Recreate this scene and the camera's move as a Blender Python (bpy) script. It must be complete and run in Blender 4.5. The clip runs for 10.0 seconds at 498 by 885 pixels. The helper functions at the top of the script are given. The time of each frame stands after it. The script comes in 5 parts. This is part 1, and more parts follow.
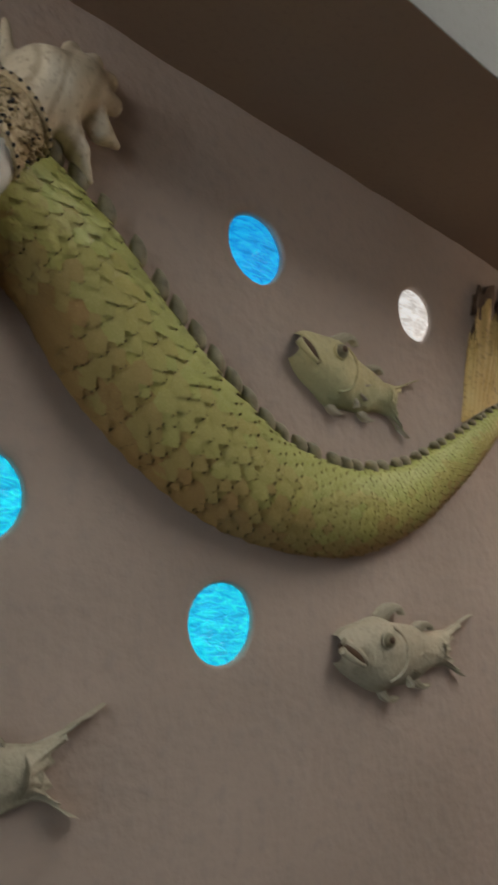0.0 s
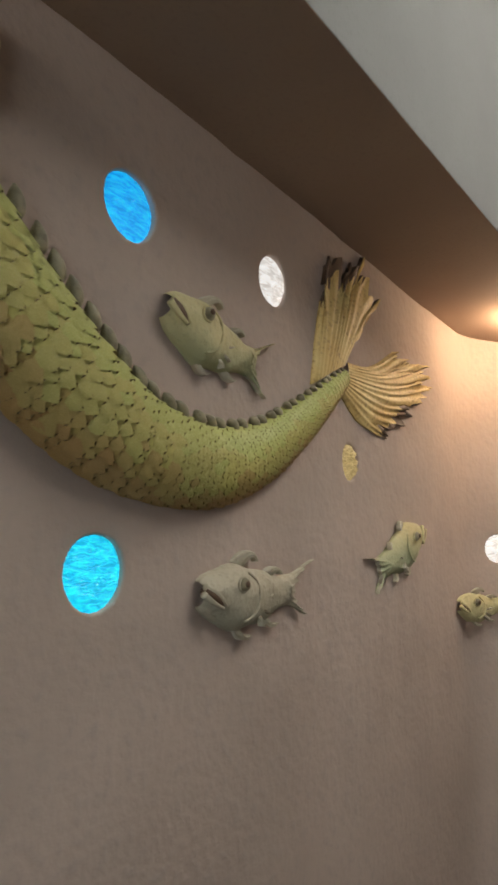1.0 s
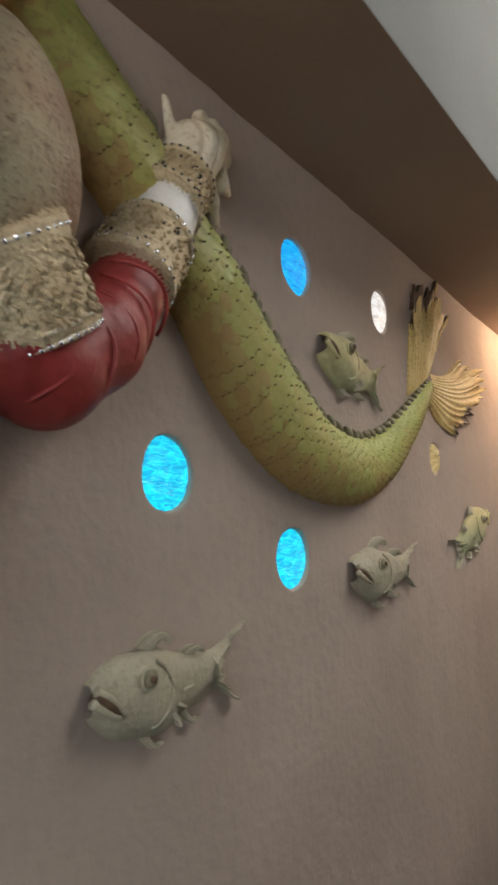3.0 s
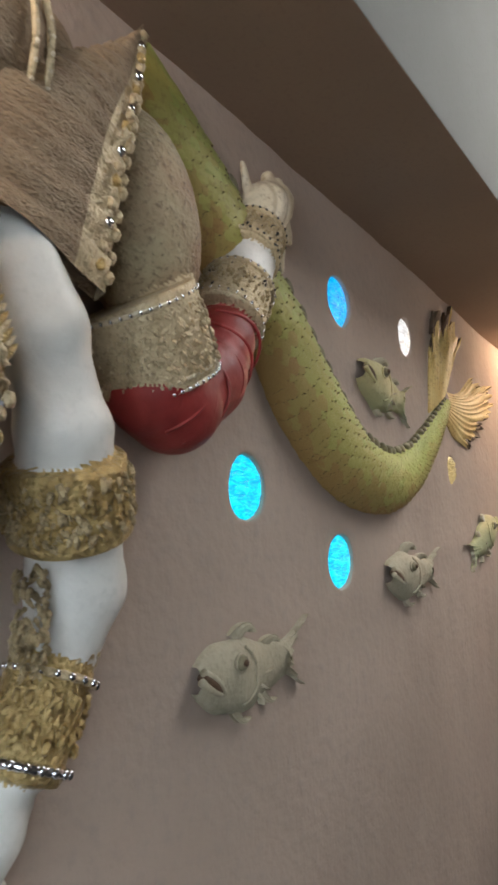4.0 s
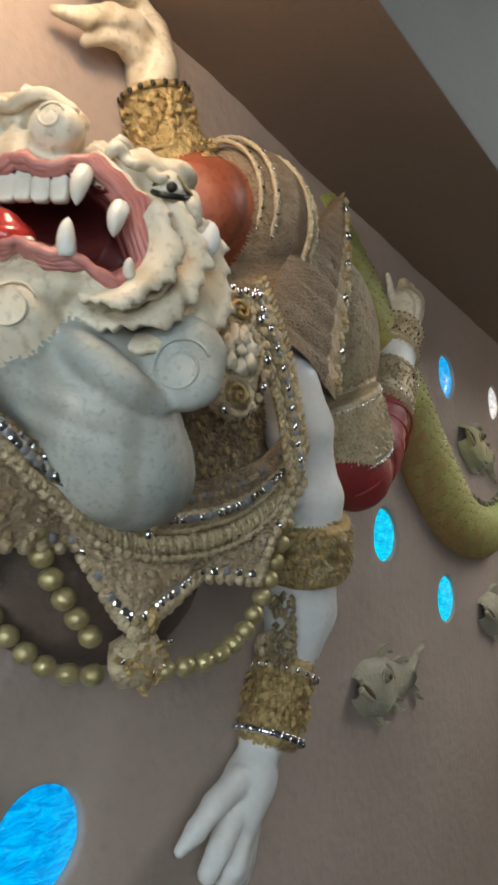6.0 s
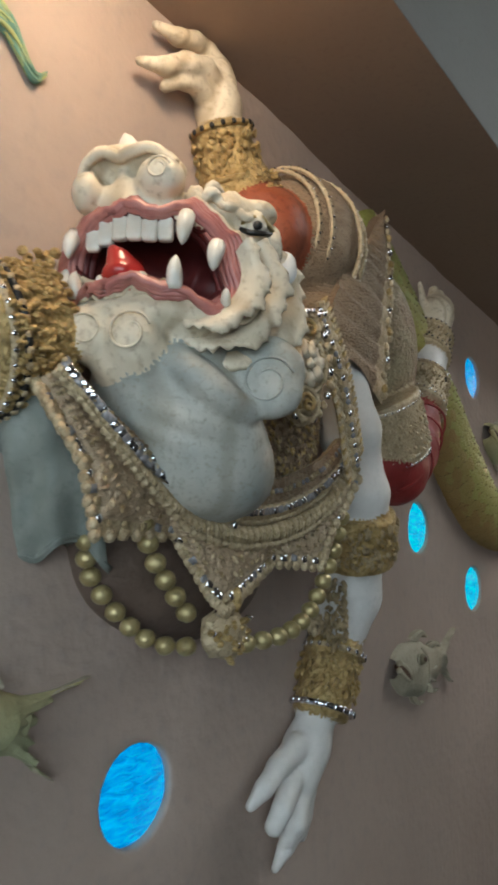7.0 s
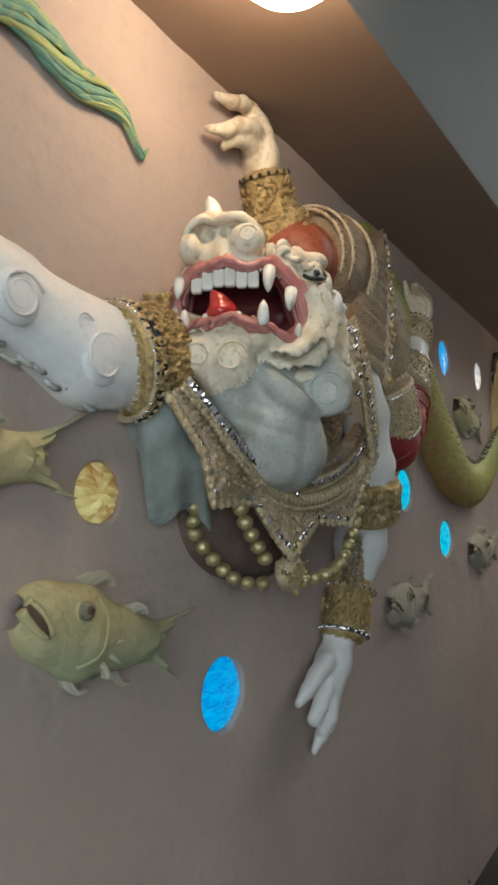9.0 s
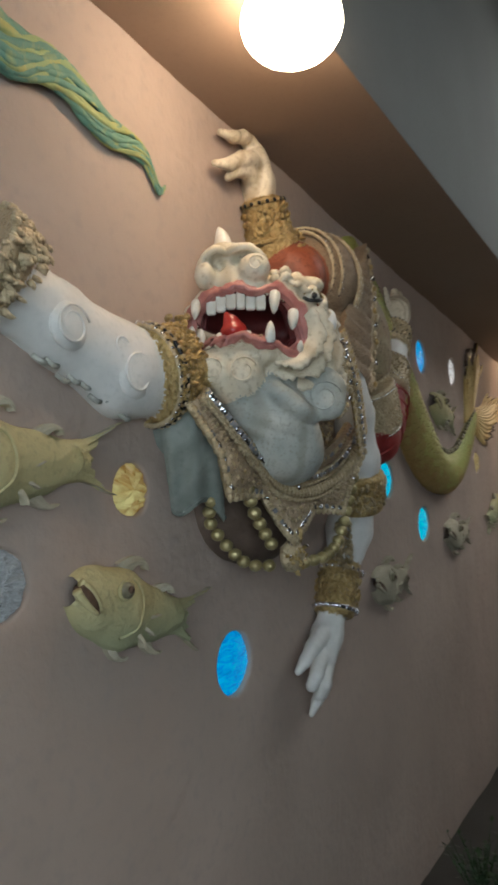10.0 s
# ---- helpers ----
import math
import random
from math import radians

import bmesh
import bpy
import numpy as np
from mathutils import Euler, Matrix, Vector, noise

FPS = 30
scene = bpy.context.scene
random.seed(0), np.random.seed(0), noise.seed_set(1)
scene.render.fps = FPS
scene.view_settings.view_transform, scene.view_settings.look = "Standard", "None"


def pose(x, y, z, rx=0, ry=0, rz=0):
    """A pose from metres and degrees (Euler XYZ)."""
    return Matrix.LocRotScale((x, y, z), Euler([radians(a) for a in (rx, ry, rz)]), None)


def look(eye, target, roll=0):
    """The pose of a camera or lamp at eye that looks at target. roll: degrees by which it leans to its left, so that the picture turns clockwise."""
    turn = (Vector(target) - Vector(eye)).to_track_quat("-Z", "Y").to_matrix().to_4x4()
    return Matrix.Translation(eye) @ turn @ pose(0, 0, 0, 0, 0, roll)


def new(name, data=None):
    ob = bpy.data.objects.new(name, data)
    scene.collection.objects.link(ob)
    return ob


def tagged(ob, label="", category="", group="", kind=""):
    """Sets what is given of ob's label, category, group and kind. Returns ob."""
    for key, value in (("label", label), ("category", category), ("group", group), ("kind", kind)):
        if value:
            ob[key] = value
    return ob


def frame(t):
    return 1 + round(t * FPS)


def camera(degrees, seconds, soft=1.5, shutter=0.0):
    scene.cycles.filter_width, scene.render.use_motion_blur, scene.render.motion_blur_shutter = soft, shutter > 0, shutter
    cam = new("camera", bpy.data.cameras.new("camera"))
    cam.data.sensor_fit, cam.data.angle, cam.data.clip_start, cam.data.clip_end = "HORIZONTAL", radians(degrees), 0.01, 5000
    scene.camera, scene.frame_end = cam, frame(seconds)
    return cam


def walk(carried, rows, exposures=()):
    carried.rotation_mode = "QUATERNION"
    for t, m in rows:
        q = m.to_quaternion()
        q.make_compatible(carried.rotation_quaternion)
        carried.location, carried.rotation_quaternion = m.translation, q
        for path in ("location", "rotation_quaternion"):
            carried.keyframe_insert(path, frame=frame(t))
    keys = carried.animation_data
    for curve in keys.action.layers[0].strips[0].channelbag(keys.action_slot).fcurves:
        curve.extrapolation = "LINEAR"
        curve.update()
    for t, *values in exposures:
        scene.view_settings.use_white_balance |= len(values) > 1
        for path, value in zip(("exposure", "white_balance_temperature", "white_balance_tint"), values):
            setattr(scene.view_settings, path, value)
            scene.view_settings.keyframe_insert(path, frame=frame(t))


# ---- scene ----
cam = camera(39.2, 10.0, soft=3.0, shutter=0.4)
SIZE, LIFT = 0.72, 0.62


def metres(p):
    """From the plan, which has the eye near 1.5, to metres over the floor."""
    return SIZE * p[0], SIZE * p[1], SIZE * (p[2] + LIFT)


PATH = [
    (0, (3.721, -1.497, 1.516), (4.998, -0.021, 1.951), 2.3),
    (0.5, (3.698, -1.537, 1.509), (5.148, -0.198, 1.832), 1.9),
    (1, (3.563, -1.481, 1.513), (5.183, -0.35, 1.824), 1.1),
    (1.5, (3.392, -1.416, 1.525), (5.015, -0.289, 1.832), 0.3),
    (2, (3.215, -1.412, 1.503), (4.809, -0.244, 1.809), 0.5),
    (2.5, (2.989, -1.39, 1.523), (4.594, -0.23, 1.809), 0.2),
    (3, (2.729, -1.301, 1.525), (4.374, -0.196, 1.794), -0.9),
    (4.5, (2.133, -1.246, 1.522), (3.806, -0.195, 1.833), -0.8),
    (5, (1.961, -1.219, 1.544), (3.606, -0.149, 1.929), 0.8),
    (5.5, (1.803, -1.247, 1.54), (3.397, -0.109, 1.946), 2.0),
    (5.7, (1.7, -1.222, 1.544), (3.293, -0.071, 1.917), 1.6),
    (6.8, (1.383, -1.223, 1.51), (2.98, -0.075, 1.877), 1.5),
    (7, (1.331, -1.229, 1.513), (2.911, -0.056, 1.868), 1.6),
    (7.5, (1.187, -1.29, 1.502), (2.748, -0.085, 1.84), 1.5),
    (8, (1.039, -1.299, 1.497), (2.662, -0.168, 1.79), 1.5),
    (8.5, (0.863, -1.268, 1.496), (2.542, -0.213, 1.759), 0.4),
    (9, (0.72, -1.29, 1.501), (2.391, -0.219, 1.747), 0.1),
    (9.5, (0.577, -1.344, 1.504), (2.224, -0.227, 1.704), -0.5),
    (10, (0.41, -1.359, 1.507), (2.122, -0.347, 1.719), -0.8),
]
walk(cam, [(t, look(metres(eye), metres(target), roll)) for t, eye, target, roll in PATH],
     exposures=[(0.0, -0.03, 6700, 10), (0.5, 0.3, 6700, 10), (1.0, 0.18, 6700, 10), (3.0, 0.27, 6600, 10), (5.0, 0.65, 6300, 10), (5.6, 0.3, 6300, 8), (7.0, -0.2, 6150, 6),
                (9.0, -0.3, 6150, 6), (10.0, -0.6, 6150, 6)])

# ---- world and light ----
world = bpy.data.worlds.new("world")
scene.world = world
world.use_nodes = True
world.node_tree.nodes["Background"].inputs[0].default_value = (0.6, 0.7, 0.8, 1)
world.node_tree.nodes["Background"].inputs[1].default_value = 0.01
LAMP_WARM = (1.0, 0.74, 0.50)
LAMP_POWER = 38.0
# Unseen fill sources: high panels first, then panes behind the camera.
FILL_COOL = (0.96, 0.97, 0.94)
FILL_POWER = 7.5
PANE_COOL = (0.82, 0.93, 1.0)
PANE_POWER = 5.0
SOFFIT_Z, SOFFIT_Y, FLOOR = 3.02, -0.585, -0.62

# ---- materials ----


def material(name, base, rough=0.6, metal=0.0, second=None, scale=6.0, amount=0.5, grain=60.0, bump=0.15, bump_dist=0.004, spec=0.4, third=None,
             coat=0.0, stretch=(1, 1, 1), carve=0.0):
    """Painted or metal surface: two scales of mottling between base, second and third, and a fine relief."""
    m = bpy.data.materials.new(name)
    m.use_nodes = True
    nt = m.node_tree
    b = nt.nodes["Principled BSDF"]
    co = nt.nodes.new("ShaderNodeTexCoord")
    mp = nt.nodes.new("ShaderNodeMapping")
    mp.inputs["Scale"].default_value = stretch
    nt.links.new(co.outputs["Object"], mp.inputs[0])
    n1 = nt.nodes.new("ShaderNodeTexNoise")
    n1.inputs["Scale"].default_value, n1.inputs["Detail"].default_value = scale, 6
    n2 = nt.nodes.new("ShaderNodeTexNoise")
    n2.inputs["Scale"].default_value, n2.inputs["Detail"].default_value = grain, 4
    for n in (n1, n2):
        nt.links.new(mp.outputs[0], n.inputs["Vector"])
    second = second or tuple(c * 0.72 for c in base)
    r1 = nt.nodes.new("ShaderNodeValToRGB")
    r1.color_ramp.elements[0].position, r1.color_ramp.elements[1].position = 0.5 - amount * 0.3, 0.5 + amount * 0.3
    r1.color_ramp.elements[0].color, r1.color_ramp.elements[1].color = (*second, 1), (*base, 1)
    nt.links.new(n1.outputs["Fac"], r1.inputs[0])
    mix = nt.nodes.new("ShaderNodeMixRGB")
    mix.blend_type = "MIX"
    r2 = nt.nodes.new("ShaderNodeValToRGB")
    r2.color_ramp.elements[0].position, r2.color_ramp.elements[1].position = 0.52, 0.72
    r2.color_ramp.elements[0].color, r2.color_ramp.elements[1].color = (0, 0, 0, 1), (0.6, 0.6, 0.6, 1)
    nt.links.new(n2.outputs["Fac"], r2.inputs[0])
    nt.links.new(r2.outputs[0], mix.inputs[0])
    nt.links.new(r1.outputs[0], mix.inputs[1])
    mix.inputs[2].default_value = (*(third or second), 1)
    nt.links.new(mix.outputs[0], b.inputs["Base Color"])
    b.inputs["Roughness"].default_value, b.inputs["Metallic"].default_value = rough, metal
    b.inputs["Specular IOR Level"].default_value, b.inputs["Coat Weight"].default_value = spec, coat
    bp = nt.nodes.new("ShaderNodeBump")
    bp.inputs["Strength"].default_value, bp.inputs["Distance"].default_value = bump, bump_dist
    nt.links.new(n2.outputs["Fac"], bp.inputs["Height"])
    nt.links.new(bp.outputs[0], b.inputs["Normal"])
    if carve:
        # fine tooled lines with a brown wash in them
        w = nt.nodes.new("ShaderNodeTexWave")
        w.inputs["Scale"].default_value, w.inputs["Distortion"].default_value = carve, 11
        w.inputs["Detail"].default_value, w.inputs["Detail Scale"].default_value = 2.5, 0.7
        nt.links.new(mp.outputs[0], w.inputs["Vector"])
        r3 = nt.nodes.new("ShaderNodeValToRGB")
        r3.color_ramp.elements[0].position, r3.color_ramp.elements[1].position = 0.0, 0.22
        r3.color_ramp.elements[0].color, r3.color_ramp.elements[1].color = (0.55, 0.55, 0.55, 1), (0, 0, 0, 1)
        nt.links.new(w.outputs["Fac"], r3.inputs[0])
        wash = nt.nodes.new("ShaderNodeMixRGB")
        nt.links.new(r3.outputs[0], wash.inputs[0])
        nt.links.new(mix.outputs[0], wash.inputs[1])
        wash.inputs[2].default_value = (*(third or second), 1)
        nt.links.new(wash.outputs[0], b.inputs["Base Color"])
        b2 = nt.nodes.new("ShaderNodeBump")
        b2.inputs["Strength"].default_value, b2.inputs["Distance"].default_value = 0.7, 0.005
        nt.links.new(w.outputs["Fac"], b2.inputs["Height"])
        nt.links.new(bp.outputs[0], b2.inputs["Normal"])
        nt.links.new(b2.outputs[0], b.inputs["Normal"])
    return m


def glow(name, colour, power):
    m = bpy.data.materials.new(name)
    m.use_nodes = True
    b = m.node_tree.nodes["Principled BSDF"]
    b.inputs["Base Color"].default_value = (0.8, 0.8, 0.8, 1)
    b.inputs["Emission Color"].default_value = (*colour, 1)
    b.inputs["Emission Strength"].default_value = power
    return m


def glass(name, colour, power, ripple=26.0, deep=None):
    """Cast coloured glass: the uneven light through it is emission, with no lamp behind."""
    m = bpy.data.materials.new(name)
    m.use_nodes = True
    nt = m.node_tree
    b = nt.nodes["Principled BSDF"]
    co = nt.nodes.new("ShaderNodeTexCoord")
    n = nt.nodes.new("ShaderNodeTexNoise")
    n.inputs["Scale"].default_value, n.inputs["Detail"].default_value, n.inputs["Distortion"].default_value = ripple, 3, 1.2
    mp = nt.nodes.new("ShaderNodeMapping")
    mp.inputs["Scale"].default_value = (0.6, 1.0, 1.9)
    nt.links.new(co.outputs["Object"], mp.inputs[0])
    nt.links.new(mp.outputs[0], n.inputs["Vector"])
    bp = nt.nodes.new("ShaderNodeBump")
    bp.inputs["Strength"].default_value, bp.inputs["Distance"].default_value = 1.0, 0.012
    nt.links.new(n.outputs["Fac"], bp.inputs["Height"])
    nt.links.new(bp.outputs[0], b.inputs["Normal"])
    r = nt.nodes.new("ShaderNodeValToRGB")
    r.color_ramp.elements[0].position, r.color_ramp.elements[1].position = 0.36, 0.66
    dark = deep or tuple(c * 0.6 for c in colour)
    lite = tuple(min(1, c * 1.5 + 0.004) for c in colour)
    r.color_ramp.elements[0].color, r.color_ramp.elements[1].color = (*dark, 1), (*lite, 1)
    nt.links.new(n.outputs["Fac"], r.inputs[0])
    nt.links.new(r.outputs[0], b.inputs["Emission Color"])
    b.inputs["Emission Strength"].default_value = power
    b.inputs["Base Color"].default_value = (*[c * 0.5 for c in colour], 1)
    b.inputs["Roughness"].default_value, b.inputs["IOR"].default_value = 0.12, 1.5
    return m


plaster = material("plaster", (0.48, 0.38, 0.32), 0.85, second=(0.39, 0.305, 0.255), scale=1.3, amount=0.9, grain=22, bump=0.55, bump_dist=0.008,
                   third=(0.385, 0.315, 0.275), spec=0.2)
soffit_paint = material("soffit_paint", (0.31, 0.215, 0.155), 0.8, second=(0.27, 0.185, 0.135), scale=1.2, grain=45, bump=0.06, spec=0.2)
upper_paint = material("upper_paint", (0.26, 0.25, 0.235), 0.8, second=(0.23, 0.22, 0.21), scale=1.1, grain=50, bump=0.05, spec=0.2)
dark_wood = material("dark_wood", (0.02, 0.014, 0.01), 0.5, second=(0.01, 0.008, 0.006), stretch=(1, 1, 0.1))
floor_stone = material("floor_stone", (0.04, 0.038, 0.034), 0.6, second=(0.028, 0.026, 0.024), scale=3)
room_paint = material("room_paint", (0.13, 0.12, 0.11), 0.85, second=(0.11, 0.10, 0.09), scale=1)
white_metal = material("white_metal", (0.75, 0.74, 0.72), 0.4)
opal = glow("opal_glass", LAMP_WARM, LAMP_POWER)
opal_east = glow("opal_glass_east", LAMP_WARM, LAMP_POWER * 1.1)
panel_fill = glow("panel_fill", FILL_COOL, FILL_POWER)
pane_fill = glow("pane_fill_glow", PANE_COOL, PANE_POWER)

cream = material("cream_paint", (0.76, 0.68, 0.54), 0.5, second=(0.62, 0.52, 0.36), scale=9, amount=0.7, third=(0.36, 0.27, 0.16), bump=0.35, carve=3.2)
greyblue = material("grey_blue_paint", (0.58, 0.555, 0.48), 0.48, second=(0.29, 0.32, 0.30), scale=6.5, amount=0.75, third=(0.28, 0.26, 0.20), bump=0.25, grain=90, carve=2.6)
white_skin = material("white_paint", (0.82, 0.79, 0.75), 0.45, second=(0.66, 0.64, 0.60), scale=6, amount=0.6, bump=0.2)
gold = material("gold_leaf", (0.62, 0.47, 0.22), 0.34, 0.6, second=(0.42, 0.28, 0.11), scale=30, amount=0.8, grain=75, third=(0.17, 0.11, 0.045), bump=1.0,
                bump_dist=0.012)
old_gold = material("aged_gold", (0.66, 0.54, 0.35), 0.42, 0.3, second=(0.46, 0.35, 0.21), scale=26, amount=0.8, grain=110, third=(0.20, 0.14, 0.08), bump=0.9,
                    bump_dist=0.006)
collar_gold = material("collar_gold", (0.60, 0.48, 0.29), 0.38, 0.4, second=(0.38, 0.28, 0.15), scale=30, amount=0.8, grain=120, third=(0.09, 0.06, 0.03), bump=1.0,
                       bump_dist=0.008)
plate_tan = material("plate_tan", (0.56, 0.43, 0.29), 0.5, 0.15, second=(0.40, 0.29, 0.18), scale=24, amount=0.8, grain=120, third=(0.14, 0.095, 0.055), bump=0.9, bump_dist=0.006)
grey_stone = material("grey_stone", (0.34, 0.33, 0.33), 0.3, 0.2, second=(0.20, 0.19, 0.20), scale=30, amount=0.8)
bead_gold = material("bead_gold", (0.54, 0.45, 0.23), 0.36, 0.5, second=(0.36, 0.29, 0.13), scale=14, amount=0.8, grain=90, third=(0.22, 0.17, 0.08), bump=0.4)
cloth_brown = material("brown_gold_cloth", (0.42, 0.31, 0.20), 0.58, 0.15, second=(0.27, 0.18, 0.11), scale=16, amount=0.9, grain=90, third=(0.12, 0.075, 0.04),
                       bump=1.0, bump_dist=0.010, stretch=(1, 1, 2.2))
thigh_paint = material("thigh_paint", (0.46, 0.40, 0.25), 0.6, 0.1, second=(0.26, 0.13, 0.075), scale=3.6, amount=0.6, grain=75, third=(0.09, 0.06, 0.04), bump=0.9,
                       bump_dist=0.008)
red = material("red_paint", (0.36, 0.045, 0.04), 0.5, second=(0.24, 0.03, 0.028), scale=9, bump=0.35, grain=50)
orange = material("orange_red_paint", (0.36, 0.105, 0.05), 0.5, second=(0.27, 0.068, 0.032), scale=7, third=(0.12, 0.03, 0.015), bump=0.4, grain=60, carve=3.0)
dark_cloth = material("brown_skin_paint", (0.18, 0.125, 0.095), 0.6, second=(0.11, 0.075, 0.055), scale=7, amount=0.8, third=(0.09, 0.06, 0.045), bump=0.4)
lip = material("lip_paint", (0.54, 0.24, 0.20), 0.38, second=(0.40, 0.14, 0.12), scale=18, bump=0.2, coat=0.2)
gum = material("mouth_paint", (0.14, 0.022, 0.02), 0.5, second=(0.07, 0.012, 0.012), scale=12)
tongue_paint = material("tongue_paint", (0.48, 0.035, 0.03), 0.25, second=(0.38, 0.03, 0.025), coat=0.4)
tooth = material("tooth_paint", (0.80, 0.77, 0.70), 0.3, second=(0.66, 0.60, 0.50), scale=20, bump=0.05)
black_paint = material("black_paint", (0.02, 0.018, 0.016), 0.3)
silver = material("mirror_glass", (0.85, 0.86, 0.9), 0.08, 1.0, second=(0.7, 0.7, 0.75), bump=0.05)

scale_green = material("scale_green", (0.47, 0.46, 0.15), 0.5, second=(0.35, 0.37, 0.09), scale=12, amount=0.9, third=(0.25, 0.25, 0.07), bump=0.5)
scale_olive = material("scale_olive", (0.47, 0.41, 0.13), 0.5, second=(0.37, 0.34, 0.09), scale=12, amount=0.9, third=(0.28, 0.21, 0.07), bump=0.5)
scale_rust = material("scale_rust", (0.43, 0.27, 0.09), 0.55, second=(0.36, 0.21, 0.07), scale=14, amount=0.8, third=(0.24, 0.12, 0.05), bump=0.5)
scale_amber = material("scale_amber", (0.45, 0.33, 0.11), 0.55, second=(0.37, 0.27, 0.08), scale=14, amount=0.8, third=(0.26, 0.15, 0.06), bump=0.5)
scale_edge = material("scale_edge", (0.22, 0.17, 0.06), 0.6, second=(0.14, 0.10, 0.035))
fin_yellow = material("fin_yellow", (0.66, 0.52, 0.22), 0.55, second=(0.56, 0.36, 0.11), scale=5, amount=0.8, third=(0.22, 0.12, 0.04), bump=0.4, grain=50)
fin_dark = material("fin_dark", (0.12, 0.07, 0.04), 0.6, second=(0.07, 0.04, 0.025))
spine_grey = material("spine_grey", (0.36, 0.32, 0.20), 0.5, second=(0.13, 0.11, 0.07), scale=30, amount=0.8)


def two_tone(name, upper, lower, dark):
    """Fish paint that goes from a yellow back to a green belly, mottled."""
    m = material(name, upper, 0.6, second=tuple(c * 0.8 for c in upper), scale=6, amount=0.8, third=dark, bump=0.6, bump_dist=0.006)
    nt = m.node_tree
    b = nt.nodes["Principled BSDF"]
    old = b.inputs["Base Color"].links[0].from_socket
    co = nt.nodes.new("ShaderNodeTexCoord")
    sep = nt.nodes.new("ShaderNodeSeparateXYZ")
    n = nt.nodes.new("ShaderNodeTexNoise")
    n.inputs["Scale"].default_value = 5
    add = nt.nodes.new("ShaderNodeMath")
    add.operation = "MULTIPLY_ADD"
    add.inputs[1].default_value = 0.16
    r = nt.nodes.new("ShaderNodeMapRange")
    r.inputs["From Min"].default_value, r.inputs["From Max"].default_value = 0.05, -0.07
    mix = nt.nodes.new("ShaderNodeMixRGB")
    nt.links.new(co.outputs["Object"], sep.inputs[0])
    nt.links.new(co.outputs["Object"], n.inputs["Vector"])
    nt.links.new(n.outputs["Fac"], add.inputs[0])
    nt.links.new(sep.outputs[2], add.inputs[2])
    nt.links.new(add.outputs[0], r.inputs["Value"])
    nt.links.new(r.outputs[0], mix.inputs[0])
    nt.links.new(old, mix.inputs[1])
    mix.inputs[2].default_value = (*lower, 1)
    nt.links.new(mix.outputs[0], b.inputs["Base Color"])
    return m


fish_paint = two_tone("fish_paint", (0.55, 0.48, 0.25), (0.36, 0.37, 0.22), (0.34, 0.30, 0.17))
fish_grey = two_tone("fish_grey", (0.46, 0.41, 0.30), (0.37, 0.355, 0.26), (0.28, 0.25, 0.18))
fish_fin = material("fish_fin", (0.50, 0.45, 0.35), 0.6, second=(0.36, 0.31, 0.21), scale=16, amount=0.8, bump=0.4)
sleeve_paint = material("sleeve_paint", (0.28, 0.295, 0.26), 0.55, second=(0.17, 0.19, 0.17), scale=8, amount=0.8, bump=0.3, carve=2.6)
teal = material("teal_paint", (0.19, 0.34, 0.22), 0.65, second=(0.09, 0.21, 0.18), scale=7, amount=0.9, third=(0.38, 0.40, 0.15), bump=0.5, grain=26, bump_dist=0.006)
yellow_green = material("yellow_green_paint", (0.42, 0.42, 0.14), 0.65, second=(0.22, 0.34, 0.18), scale=7, amount=0.9, third=(0.48, 0.40, 0.12), bump=0.5, grain=30, bump_dist=0.006)
leaf_green = material("leaf_green", (0.03, 0.07, 0.02), 0.5, second=(0.02, 0.05, 0.02))

blue_glass = glass("blue_glass", (0.002, 0.34, 0.88), 0.95, 34)
cyan_glass = glass("cyan_glass", (0.002, 0.50, 0.83), 1.0, 34)
white_glass = glass("white_glass", (0.86, 0.82, 0.78), 0.8)
# Amber, pale and clear panes get a weak glow of their own.
amber_glass = glass("amber_glass", (0.80, 0.62, 0.26), 0.42, 15, (0.42, 0.17, 0.01))
pale_glass = glass("pale_amber_glass", (0.62, 0.46, 0.20), 0.4, 44)
clear_glass = glass("clear_glass", (0.42, 0.45, 0.46), 0.28, 44)

# ---- building helpers ----


def mesh_object(name, verts, faces, mats, ids=None, smooth=True, parent=None, label=""):
    me = bpy.data.meshes.new(name)
    me.from_pydata([tuple(v) for v in verts], [], [tuple(f) for f in faces])
    for m in mats:
        me.materials.append(m)
    if ids is not None:
        me.polygons.foreach_set("material_index", np.asarray(ids, dtype=np.int32))
    me.polygons.foreach_set("use_smooth", np.full(len(me.polygons), smooth))
    me.update()
    ob = new(name, me)
    if parent is not None:
        ob.parent = parent
    if label:
        tagged(ob, label)
    return ob


def part(name, bm, mat, parent, label="", smooth=True):
    me = bpy.data.meshes.new(name)
    bm.normal_update()
    bm.to_mesh(me)
    bm.free()
    me.materials.append(mat)
    me.polygons.foreach_set("use_smooth", np.full(len(me.polygons), smooth))
    ob = new(name, me)
    if parent is not None:
        ob.parent = parent
    if label:
        tagged(ob, label)
    return ob


def box(name, lo, hi, mat, parent=None, bevel=0.004, label=""):
    bm = bmesh.new()
    bmesh.ops.create_cube(bm, size=1)
    for v in bm.verts:
        v.co = Vector([lo[i] + (v.co[i] + 0.5) * (hi[i] - lo[i]) for i in range(3)])
    if bevel:
        bmesh.ops.bevel(bm, geom=bm.edges[:], offset=bevel, segments=2, affect="EDGES")
    return part(name, bm, mat, parent, label, smooth=False)


def thing(name, at, label, category, group="", kind=""):
    e = new(name)
    e.location = at
    return tagged(e, label, category, group, kind)


